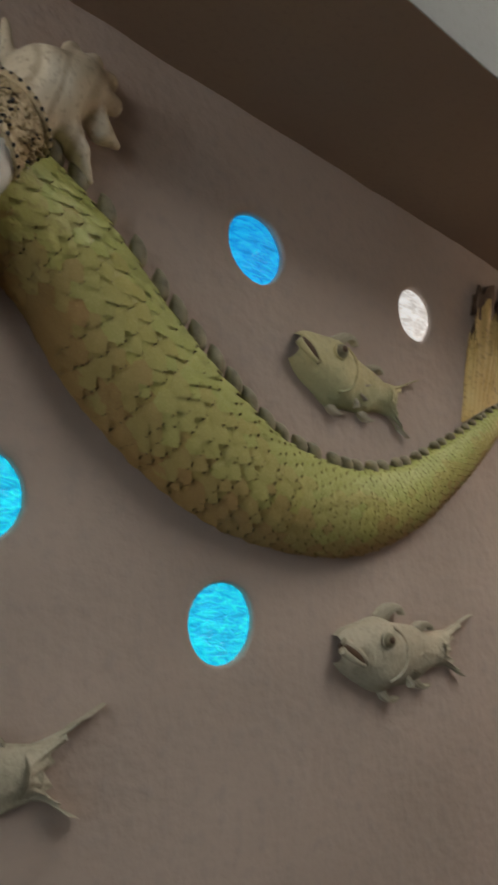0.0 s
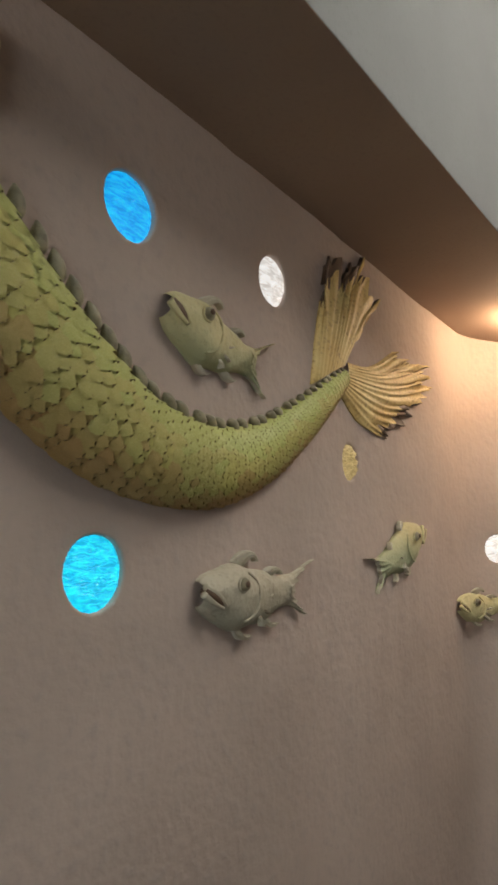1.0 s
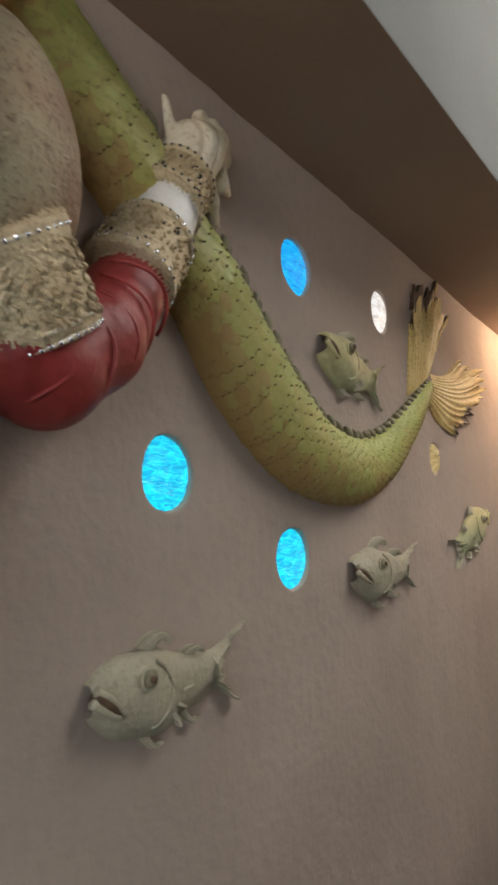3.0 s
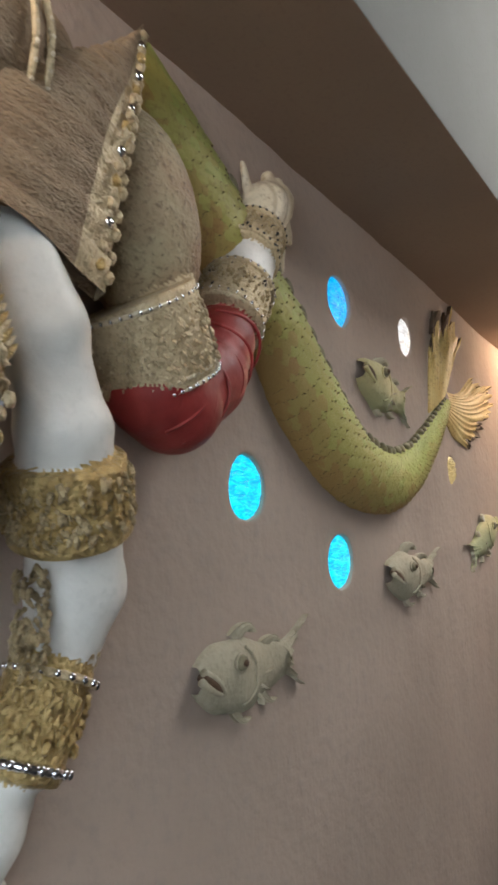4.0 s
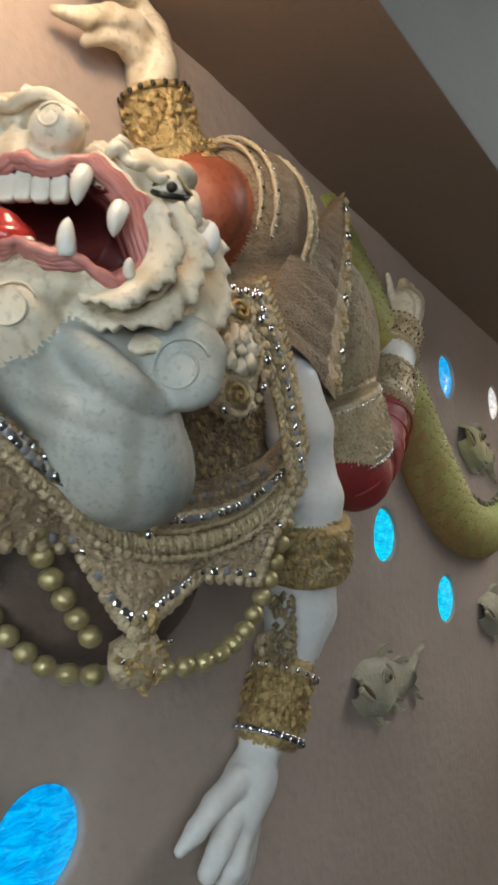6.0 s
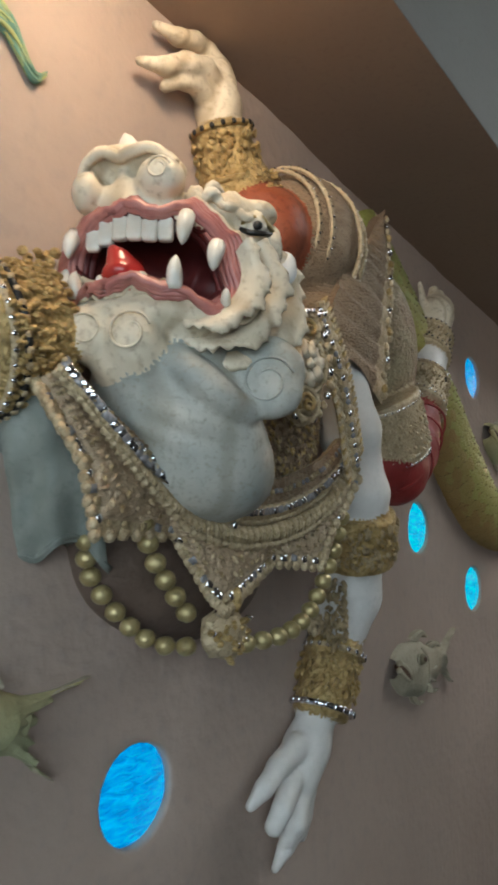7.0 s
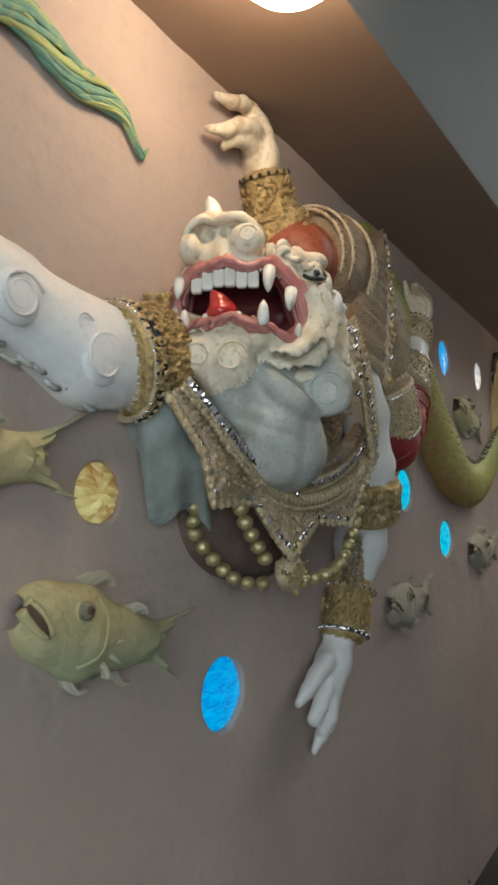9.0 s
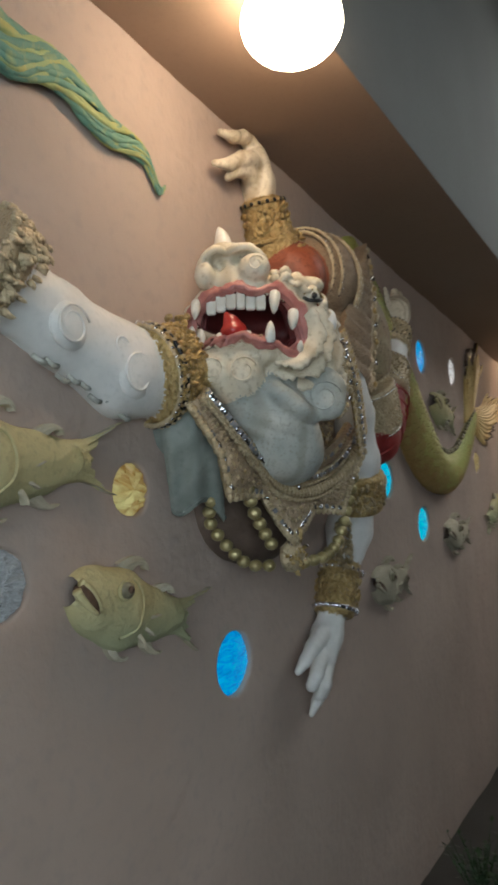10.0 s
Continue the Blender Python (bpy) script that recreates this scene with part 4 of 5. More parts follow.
    folds = (([(0.070, -0.088, -0.200), (0.130, -0.076, -0.240), (0.195, -0.094, -0.288), (0.245, -0.140, -0.318)], 0.033, 0.012),
             ([(0.000, -0.100, -0.262), (0.080, -0.090, -0.318), (0.170, -0.105, -0.352), (0.245, -0.165, -0.365)], 0.022, 0.010),
             ([(0.020, -0.130, -0.335), (0.100, -0.112, -0.382), (0.185, -0.135, -0.405), (0.250, -0.200, -0.410)], 0.022, 0.010),
             ([(-0.030, -0.120, -0.300), (0.050, -0.100, -0.355), (0.140, -0.110, -0.385), (0.200, -0.140, -0.390)], 0.017, 0.008),
             ([(0.050, -0.085, -0.240), (0.100, -0.080, -0.285), (0.160, -0.095, -0.322), (0.215, -0.128, -0.338)], 0.016, 0.008))
    for pts, r, soft in folds:
        c.chain([(*face(*p), r * (0.45 + 0.6 * math.sin(math.pi * (n + 0.8) / 15.0))) for n, p in enumerate(spline(pts, 14))], GREY, k=soft)
    # the hanging cheek lobe
    c.ball(face(0.270, -0.170, -0.220), (0.090, 0.045, 0.080), GREY, k=0.010, **H)
    c.ball(face(0.288, -0.160, -0.272), (0.066, 0.036, 0.052), GREY, k=0.020, **H)
    # cheek, brow over the eye, ear
    c.ball(face(0.225, -0.20, -0.02), (0.075, 0.08, 0.12), CREAM, k=0.03, **H)
    c.ball(face(0.190, -0.125, 0.120), (0.055, 0.045, 0.040), CREAM, k=0.02, **H)
    c.ball(face(0.245, -0.160, 0.130), (0.050, 0.045, 0.030), CREAM, k=0.015, **H)
    c.ball(face(0.240, -0.145, 0.080), (0.036, 0.032, 0.024), CREAM, k=0.012, **H)
    c.ball(face(0.312, -0.190, 0.015), (0.026, 0.024, 0.044), SKIN, k=0.008, **H)
    # the open mouth
    c.ball(face(0.025, -0.05, 0.0), (0.150, 0.16, 0.068), GUM, cut=True, **H)
    c.ball(face(0.15, -0.08, -0.03), (0.072, 0.12, 0.072), GUM, cut=True, **H)
    c.ball(face(-0.004, -0.055, -0.055), (0.046, 0.060, 0.032), TONGUE, k=0.008, **H)
    c.chain([(*face(0.004, -0.045, -0.045), 0.034), (*face(-0.012, -0.035, -0.022), 0.024), (*face(-0.024, -0.030, -0.002), 0.011)], TONGUE, k=0.012)
    ax = [(c.lo[k] + c.h * np.arange(c.d.shape[k])).astype(np.float32) for k in range(3)]
    x, y, z = ax[0][:, None, None], ax[1][None, :, None], ax[2][None, None, :]
    c.d += 0.0013 * np.sin(47 * x + 3 * np.sin(31 * z)) * np.sin(53 * y + 2 * np.sin(29 * x)) * np.sin(43 * z + 2 * np.sin(37 * y))
    return c.skin()


def mouth_depth(l):
    return -1.9 * (l - 0.03) ** 2 - (0.9 * (l - 0.03) ** 2 if l < 0.03 else 0)


def guardian():
    h = Heap()
    verts, quads, tags = sculpt()
    h.v = [tuple(p) for p in verts.tolist()]
    h.f = [tuple(q) for q in quads.tolist()]
    h.mats = list(TAGS)
    h.m = [int(t) for t in tags]
    h.n = len(h.v)
    rng = random.Random(5)

    # lips: three nested rolls round the opening
    loop = [(-0.152, -0.03), (-0.135, 0.035), (-0.075, 0.066), (-0.01, 0.088), (0.05, 0.072), (0.138, 0.080), (0.20, 0.038), (0.222, -0.03), (0.238, -0.085), (0.205, -0.122), (0.15, -0.108), (0.05, -0.083),
            (-0.02, -0.078), (-0.095, -0.090), (-0.145, -0.082), (-0.158, -0.055)]
    for grow, fwd, r, mat in ((1.0, -0.003, 0.0090, lip), (0.945, -0.005, 0.0080, lip), (0.89, -0.013, 0.0085, lip), (0.84, -0.024, 0.0090, gum), (1.055, -0.006, 0.0070, lip), (1.11, -0.012, 0.0070, lip),
                              (1.165, -0.019, 0.0065, lip), (0.79, -0.036, 0.011, gum), (1.22, -0.030, 0.007, cream)):
        pts = spline(loop + loop[:1], 90)
        path = [face(0.03 + (l - 0.03) * grow * 0.94, mouth_depth(l) + fwd, u * grow * 0.97 + (0.006 * math.sin(l * 62) + 0.003 * math.sin(l * 171 + grow * 9)) * grow ** 3) for l, u in pts]
        h.tube(path, r, mat, 8, caps=False)
    ridge = spline([(-0.112, -0.050, 0.150), (-0.092, -0.030, 0.188), (-0.058, -0.026, 0.212), (-0.026, -0.036, 0.205), (0.004, -0.026, 0.212), (0.048, -0.024, 0.216), (0.098, -0.040, 0.186)], 40)
    h.tube([face(*p) for p in ridge], 0.010 + 0.004 * np.sin(np.linspace(0, math.pi, 40)), cream, 9)
    # teeth and fangs
    def slab(at, r):
        """A broad tooth with rounded edges."""
        th, ph = np.linspace(0, math.pi, 9), np.linspace(0, 2 * math.pi, 16, endpoint=False)
        q = np.stack([np.sin(th)[:, None] * np.cos(ph), np.sin(th)[:, None] * np.sin(ph), np.cos(th)[:, None] + 0 * ph], -1)
        q = np.sign(q) * np.abs(q) ** 0.42
        h.grid(at + (q * np.array(r)) @ HEAD, tooth, wrap=True)

    for i in range(6):
        l = -0.074 + i * 0.0315
        slab(face(l, mouth_depth(l) - 0.026, 0.044 - 0.0022 * abs(i - 2.5) ** 1.5 + 0.0015 * math.sin(i * 4)), (0.0162, 0.010, 0.029 - 0.004 * (i == 5)))
    for i in range(5):
        l = -0.045 + i * 0.022
        h.blob(face(l, mouth_depth(l) - 0.016, -0.066), (0.0115, 0.010, 0.010), tooth, HEAD, (6, 8))
    for l, u0, u1, r in ((-0.122, 0.052, -0.008, 0.019), (0.128, 0.062, -0.008, 0.020), (0.186, 0.010, -0.052, 0.020)):
        h.fang(face(l, mouth_depth(l) - 0.004, u0), face(l - 0.004, mouth_depth(l) + 0.012, u1), r, tooth, bend=0.008 * FWD)
    for l, u0, u1, r in ((-0.140, -0.075, -0.022, 0.018), (-0.108, -0.092, -0.040, 0.018), (0.110, -0.092, -0.030, 0.019), (0.205, -0.112, -0.082, 0.012)):
        h.fang(face(l, mouth_depth(l) - 0.006, u0), face(l + 0.003, mouth_depth(l) + 0.008, u1), r, tooth, bend=0.006 * FWD)
    # white horn and brow
    h.fang(face(-0.040, -0.150, 0.235), face(-0.054, -0.145, 0.335), 0.036, tooth, bend=0.006 * LAT)
    # spirals carved on nose, chin lobes and arm
    def spiral(c, a, b, size, mat, turns=2.2, r=0.004, dome=0.3):
        pts = []
        nrm = np.cross(a, b)
        for s in np.linspace(0.06, 1, 46):
            an = s * turns * 2 * math.pi
            q = size * s
            pts.append(np.array(c) + q * (math.cos(an) * np.array(a) + math.sin(an) * np.array(b)) + nrm * dome * size * (1 - s * s))
        h.tube(pts, r, mat, 6)
    spiral(face(0.070, 0.009, 0.152), UPV, LAT, 0.026, cream, r=0.003, dome=0.15)
    spiral(face(0.026, -0.003, -0.184), UPV, LAT, 0.046, cream, r=0.0032, dome=0.10)
    spiral(face(-0.068, -0.016, -0.174), UPV, -LAT, 0.036, cream, r=0.0030, dome=-0.10)
    spiral(face(0.285, -0.122, -0.252), UPV, LAT, 0.056, greyblue, r=0.0030, dome=0.08)
    X, Z, OUT = np.array((1.0, 0, 0)), np.array((0, 0, 1.0)), np.array((0, -1.0, 0))
    for x, y, z, s in ((1.925, -0.108, 1.915, 0.066), (1.68, -0.096, 2.00, 0.060), (1.86, -0.098, 1.985, 0.026)):
        h.blob((x, y + 0.018, z), (s * 1.1, 0.020, s * 1.1), white_skin, n=(10, 20))
        spiral((x, y - 0.003, z), Z, X, s * 0.95, white_skin, 3.2, 0.0042, 0.14)
    for i in range(9):
        x = 1.60 + i * 0.04
        z = 1.915 - 0.10 * (x - 1.60) / 0.33 * (1 if x > 1.6 else 0) + 0.012 * math.sin(i * 2.2)
        h.tube([(x, -0.035, z), (x + 0.02, -0.045, z - 0.016), (x + 0.045, -0.035, z - 0.012)], 0.008, greyblue, 6)
    # cheek ruff: thin overlapping flaps with ragged edges that sweep from the ear under the jaw
    for k in range(3):
        n = 130
        layers = ((-0.020, -0.014, 0.0), (0.006, 0.004, 0.0), (0.020, 0.012, 0.15), (0.032, 0.014, 0.5), (0.040, 0.012, 1.0), (0.040, 0.004, 1.0), (0.026, -0.008, 0.5), (0.0, -0.024, 0.0))
        rows = []
        for grow, lift, ragged in layers:
            row = []
            for i in range(n):
                t = i / (n - 1)
                an = radians(38 - 146 * t)
                fade = math.sin(math.pi * min(1, 0.12 + t * 0.86)) ** 0.6
                saw = abs((t * (9 + 2 * k) + 0.4 * noise.noise(Vector((t * 6, k * 3.1, 1.5)))) % 1 - 0.35) / 0.65
                rag = 0.011 * saw + 0.020 * noise.noise(Vector((t * 7.5, k * 5.3, 0.5))) + 0.006 * noise.noise(Vector((t * 40, k, 2.5)))
                r = 0.100 + (0.040 * k + grow + rag * ragged) * (0.35 + 0.65 * fade)
                l, u = 0.158 + r * math.cos(an) * 0.92, -0.048 + r * math.sin(an) * 0.96
                wave = 0.005 * noise.noise(Vector((t * 9, k * 2.7, 7.5)))
                row.append(face(l, -0.046 - 0.036 * k + lift + wave * ragged - 3.0 * max(0, l - 0.17) ** 2 - 0.02 * max(0, t - 0.75), u))
            rows.append(row)
        h.grid(np.array(rows), cream)
    # ruffled brow behind the lips
    for k in range(2):
        pts = spline([(0.120, -0.060 - 0.03 * k, 0.112 + 0.03 * k), (0.165, -0.070 - 0.03 * k, 0.128 + 0.03 * k), (0.215, -0.095 - 0.03 * k, 0.105 + 0.035 * k), (0.262, -0.125 - 0.03 * k, 0.095 + 0.02 * k), (0.300, -0.165, 0.040 + 0.02 * k)], 40)
        h.tube([face(l, f + 0.006 * math.sin(i * 0.9), u + 0.007 * math.sin(i * 0.75 + k)) for i, (l, f, u) in enumerate(pts)], 0.012 + 0.003 * np.sin(np.arange(40) * 0.75), cream, 10)
    # eye, brow and ear
    h.blob(face(0.254, -0.124, 0.082), (0.024, 0.018, 0.015), tooth, HEAD)
    h.blob(face(0.258, -0.112, 0.082), (0.012, 0.010, 0.011), black_paint, HEAD, (6, 8))
    for du in (0.016, -0.014):
        h.tube([face(0.222, -0.114, 0.082 + du * 0.4), face(0.242, -0.108, 0.082 + du * 1.2), face(0.266, -0.114, 0.082 + du * 1.2), face(0.288, -0.142, 0.078 + du * 0.2)], 0.006, gold if du > 0 else black_paint, 6)
    def leaves(c, axis, radius, length, n, mat, size=0.03, flat=1.0, open_back=True):
        """Raised flame-shaped leaves round a cuff."""
        axis = np.array(axis, float) / np.linalg.norm(axis)
        a = np.cross(axis, (0, 1, 0.001))
        a /= np.linalg.norm(a)
        b = np.cross(a, axis)
        for i in range(int(n * 1.9)):
            th = rng.uniform(0, 2 * math.pi)
            s = rng.uniform(-0.5, 0.5)
            nrm = math.cos(th) * a + flat * math.sin(th) * b
            p = np.array(c) + axis * s * length + nrm * radius
            if p[1] > 0.0:
                continue
            k = size * rng.uniform(0.4, 0.9)
            d = axis * rng.uniform(0.5, 1.0) + np.cross(axis, nrm) * rng.uniform(-0.7, 0.7)
            h.fang(p - d * k * 0.5, p + d * k * 0.7 + nrm * k * 0.25, k * 0.34, mat, bend=nrm * k * 0.25, n=(5, 6))

    def ring(c, axis, radius, r, mat, studs=0, stud_mat=None, flat=1.0, size=0.009):
        """A raised cord round a limb, and studs in a row."""
        axis = np.array(axis, float) / np.linalg.norm(axis)
        a = np.cross(axis, (0, 1, 0.001))
        a /= np.linalg.norm(a)
        b = np.cross(a, axis)
        th = np.linspace(0, 2 * math.pi, 41)
        h.tube([np.array(c) + radius * (math.cos(t) * a + flat * math.sin(t) * b) for t in th], r * np.where(np.arange(41) % 2, 1, 0.8), mat, 6, caps=False)
        for i in range(studs):
            t = 2 * math.pi * i / studs
            nrm = math.cos(t) * a + flat * math.sin(t) * b
            p = np.array(c) + (radius + r * 0.7) * nrm
            if p[1] < 0.01:
                tan = np.cross(axis, nrm)
                h.blob(p, (size, size * 0.7, size), stud_mat, np.stack([tan / np.linalg.norm(tan), nrm / np.linalg.norm(nrm), axis]), (4, 5))

    # cuffs: hanging arm
    ax = np.array((-0.065, 0.0, -0.17))
    w0, w1 = np.array((3.35, -0.09, 1.27)), np.array((3.285, -0.085, 1.10))
    ring(w0 + (0, 0, -0.01), ax, 0.092, 0.010, old_gold, 20, silver)
    ring(w1, ax, 0.090, 0.012, silver, 20, silver, size=0.011)
    leaves((w0 + w1) / 2, ax, 0.088, 0.11, 46, gold, 0.034)
    leaves(w0 + (0.01, 0, 0.05), (0.06, 0, 0.17), 0.070, 0.05, 34, old_gold, 0.05)
    leaves((3.293, -0.192, 1.625), (0.2, 0.13, -0.5), 0.124, 0.12, 130, collar_gold, 0.030)
    leaves((3.293, -0.192, 1.625), (0.2, 0.13, -0.5), 0.125, 0.10, 50, gold, 0.026)
    leaves((3.24, -0.155, 1.38), (0.02, 0, -1), 0.026, 0.20, 70, collar_gold, 0.028)
    # cuffs: raised arm
    ax = np.array((-0.073, 0.0, 0.168))
    ring((2.718, -0.07, 2.735), ax, 0.084, 0.010, gold, 18, black_paint)
    ring((2.778, -0.07, 2.60), ax, 0.096, 0.010, gold, 0)
    leaves((2.75, -0.07, 2.67), ax, 0.087, 0.10, 60, gold, 0.032)
    leaves((2.82, -0.09, 2.54), (1, 0, 0.4), 0.11, 0.16, 60, gold, 0.03)
    # bands on the puffed sleeve
    for t, r in ((0.885, 0.160), (0.920, 0.184), (1.055, 0.204), (1.10, 0.194)):
        ring((2.0 + t, -0.145, 2.475 + 0.02 * t), (1, 0.05, 0.22), r, 0.0085, old_gold, 40, silver if t < 0.95 else cream, 0.92, 0.006)
    # cuffs on leg
    ax = (0.20, 0, -0.42)
    for c, r, m, st in (((3.54, -0.13, 2.105), 0.174, cream, silver), ((3.65, -0.14, 1.932), 0.153, cream, silver), ((3.637, -0.14, 1.953), 0.156, cream, cream)):
        ring(c, (0.12, 0.01, -0.19), r, 0.007, m, 46, st, 0.95, 0.006)
    for c, r in (((3.965, -0.11, 2.18), 0.120), ((4.065, -0.10, 2.315), 0.112), ((4.125, -0.09, 2.445), 0.108), ((4.195, -0.085, 2.545), 0.102)):
        ring(c, (0.6, 0.05, 0.8), r, 0.010, old_gold, 30, silver if r > 0.11 else black_paint, 1.0, 0.006)
    leaves((4.012, -0.107, 2.247), (0.6, 0.05, 0.8), 0.115, 0.12, 130, collar_gold, 0.022)
    leaves((4.16, -0.088, 2.495), (0.6, 0.05, 0.8), 0.103, 0.08, 110, collar_gold, 0.020)
    leaves((4.012, -0.107, 2.247), (0.6, 0.05, 0.8), 0.115, 0.12, 40, black_paint, 0.014)
    leaves((4.16, -0.088, 2.495), (0.6, 0.05, 0.8), 0.103, 0.08, 36, black_paint, 0.014)
    leaves((3.595, -0.135, 2.02), (0.12, 0.01, -0.19), 0.160, 0.16, 240, old_gold, 0.022)
    for k in range(7):
        path = []
        for q in np.linspace(-1.1, 1.1, 14):
            mid = spline([(3.62, -0.14, 1.91), (3.69, -0.14, 1.88), (3.83, -0.13, 1.98), (3.93, -0.12, 2.11)], 7)[k]
            tan = np.array((math.cos(radians(-35 + 14 * k)), 0.0, math.sin(radians(-35 + 14 * k))))
            side = np.array((-tan[2], 0.0, tan[0]))
            path.append(mid + 0.1225 * (math.cos(q) * OUT + math.sin(q) * side) + tan * 0.02 * math.cos(q * 2.4))
        h.tube(path, 0.005, red, 5)
    # armband and far cuff of the outstretched arm
    ax = (-0.10, 0.0, -0.03)
    leaves((2.12, -0.05, 1.955), ax, 0.142, 0.15, 420, gold, 0.028, 0.8)
    ring((2.045, -0.035, 1.935), ax, 0.154, 0.010, old_gold, 34, silver, 0.8, 0.008)
    ring((2.07, -0.04, 1.94), ax, 0.156, 0.009, black_paint, 34, old_gold, 0.8, 0.009)
    leaves((1.50, 0.0, 2.11), (0.07, 0, -0.04), 0.15, 0.12, 150, old_gold, 0.045, 0.7)
    for i in range(26):
        p = (2.13 + rng.uniform(-0.03, 0.04), -0.06 + rng.uniform(-0.04, 0.03), 2.08 + rng.uniform(-0.06, 0.06))
        h.blob(p, [rng.uniform(0.008, 0.015) for _ in range(3)], gold, n=(5, 7))
    # ear ornament on the far side: a white flower in gold scrolls, with rows of mirror stones
    oa, ob_, on = np.array((0.94, -0.34, 0.0)), UPV, np.array((-0.34, -0.94, 0.0))
    def orn(a, b, d=0.0):
        return np.array((2.715, -0.365, 1.995)) + a * oa + b * ob_ + d * on
    basis = np.stack([oa, on, ob_])
    h.blob(orn(0, 0, -0.03), (0.075, 0.035, 0.135), old_gold, basis, (12, 16), lump=0.15)
    for k in range(7):
        a = 2 * math.pi * k / 7 + 0.3
        h.blob(orn(0.030 * math.cos(a), 0.005 + 0.036 * math.sin(a), 0.012), (0.018, 0.012, 0.020), cream, basis, (7, 9), lump=0.8)
    h.blob(orn(0, 0.005, 0.018), (0.012, 0.009, 0.012), cream, basis, lump=0.5)
    for r, b, d in ((0.062, 0.005, 0.0), (0.034, 0.094, 0.006), (0.036, -0.092, 0.004)):
        h.tube([orn(r * math.cos(t), b + r * 1.1 * math.sin(t), d) for t in np.linspace(0, 2 * math.pi, 30)], 0.0075 + 0.002 * np.sin(np.arange(30) * 1.9), old_gold, 7, caps=False)
    spiral(orn(0.0, 0.094, 0.012), oa, UPV, 0.026, gold, 1.6, 0.006, 0.1)
    spiral(orn(0.0, -0.092, 0.010), oa, UPV, 0.028, gold, 1.6, 0.006, 0.1)
    for k in range(26):
        a = 2 * math.pi * k / 26
        h.blob(orn(0.078 * math.cos(a), 0.003 + 0.135 * math.sin(a), 0.0), (0.011, 0.009, 0.012), old_gold if k % 3 else silver, basis, (5, 6), lump=0.4)
    for k in range(6):
        h.blob(orn(-0.045 + 0.018 * k, 0.135 + 0.006 * (k % 2), 0.016), (0.009, 0.006, 0.009), silver, basis, (4, 5))

    # the collar: a jewelled ring round the throat, a feathered row, and pointed plates with scalloped rims
    outer = [(2.122, -0.131, 1.847), (2.150, -0.169, 1.774), (2.193, -0.200, 1.697), (2.218, -0.215, 1.567), (2.462, -0.185, 1.580), (2.524, -0.225, 1.474),
             (2.567, -0.252, 1.419), (2.688, -0.235, 1.480), (2.787, -0.220, 1.530), (2.933, -0.274, 1.522), (2.945, -0.300, 1.612), (3.030, -0.335, 1.760)]
    middle = [(2.144, -0.150, 1.865), (2.208, -0.181, 1.799), (2.260, -0.200, 1.740), (2.312, -0.210, 1.691), (2.396, -0.215, 1.634), (2.472, -0.219, 1.586),
              (2.575, -0.231, 1.563), (2.681, -0.235, 1.563), (2.796, -0.240, 1.581), (2.893, -0.260, 1.620), (2.958, -0.290, 1.683), (3.031, -0.319, 1.788)]
    inner = [(2.157, -0.169, 1.905), (2.176, -0.194, 1.861), (2.214, -0.215, 1.819), (2.271, -0.231, 1.776), (2.346, -0.231, 1.741), (2.424, -0.250, 1.713),
             (2.521, -0.263, 1.704), (2.628, -0.265, 1.709), (2.760, -0.260, 1.736), (2.888, -0.250, 1.776), (3.000, -0.245, 1.827), (3.080, -0.250, 1.890)]
    n = 199
    ins, mids = spline(inner, n), spline(middle, n)
    at = np.linspace(0, len(outer) - 1, n)
    outs = np.stack([np.interp(at, np.arange(len(outer)), np.array(outer)[:, k]) for k in range(3)], -1)
    fr = np.array((-0.45, -0.88, 0.1))
    fr /= np.linalg.norm(fr)
    ring_rows, plate_rows = [], []
    for i in range(n):
        row = []
        for w in np.linspace(0, 1, 15):
            p = ins[i] + (mids[i] - ins[i]) * w
            puff = 0.014 + 0.016 * w + 0.012 * (0.42 < w < 0.62) + (0.004 * math.sin(i * 1.9 + 9 * w) if w < 0.42 else 0)
            row.append(p + fr * puff + np.array([rough(p, 0.012, 0.0025, k) for k in range(3)]))
        ring_rows.append(row)
        row = []
        lap = mids[i] + (ins[i] - mids[i]) * 0.22
        for w in np.linspace(0, 1, 15):
            scallop = 1 + 0.035 * abs(math.sin(i * 0.52)) * w
            p = lap + (outs[i] - lap) * w * scallop
            puff = 0.006 + 0.018 * math.sin(math.pi * w) + 0.007 * (w > 0.90) - 0.004 * (0.74 < w < 0.82)
            relief = 0.0045 * math.sin(i * 0.83 + 3 * math.sin(w * 7)) * math.sin(w * 21 + i * 0.3) if 0.3 < w < 0.74 else 0
            row.append(p + fr * (puff + relief) + np.array([rough(p, 0.018, 0.003, k) for k in range(3)]))
        plate_rows.append(row)
    ring_rows, plate_rows = np.array(ring_rows), np.array(plate_rows)
    thick = np.array((0.014, 0.026, 0.0))
    for rows, cut in ((ring_rows, 6), (plate_rows, 11)):
        h.grid(rows[:, :cut + 1], cloth_brown if cut == 6 else plate_tan)
        h.grid(rows[:, cut:], collar_gold if cut == 6 else old_gold)
        back = rows + thick
        h.grid(back[::-1], collar_gold)
        for e in (0, -1):
            h.grid(np.stack([rows[:, e], back[:, e]]), collar_gold)
            h.grid(np.stack([rows[e], back[e]]), collar_gold)
    # twisted cords along the ring, and the scalloped rim of the plates
    for j, r in ((6, 0.006), (9, 0.006), (14, 0.0095)):
        h.tube(ring_rows[:, j] + fr * 0.003, r * (1 + 0.3 * np.sin(np.arange(n) * 1.6)), old_gold, 7)
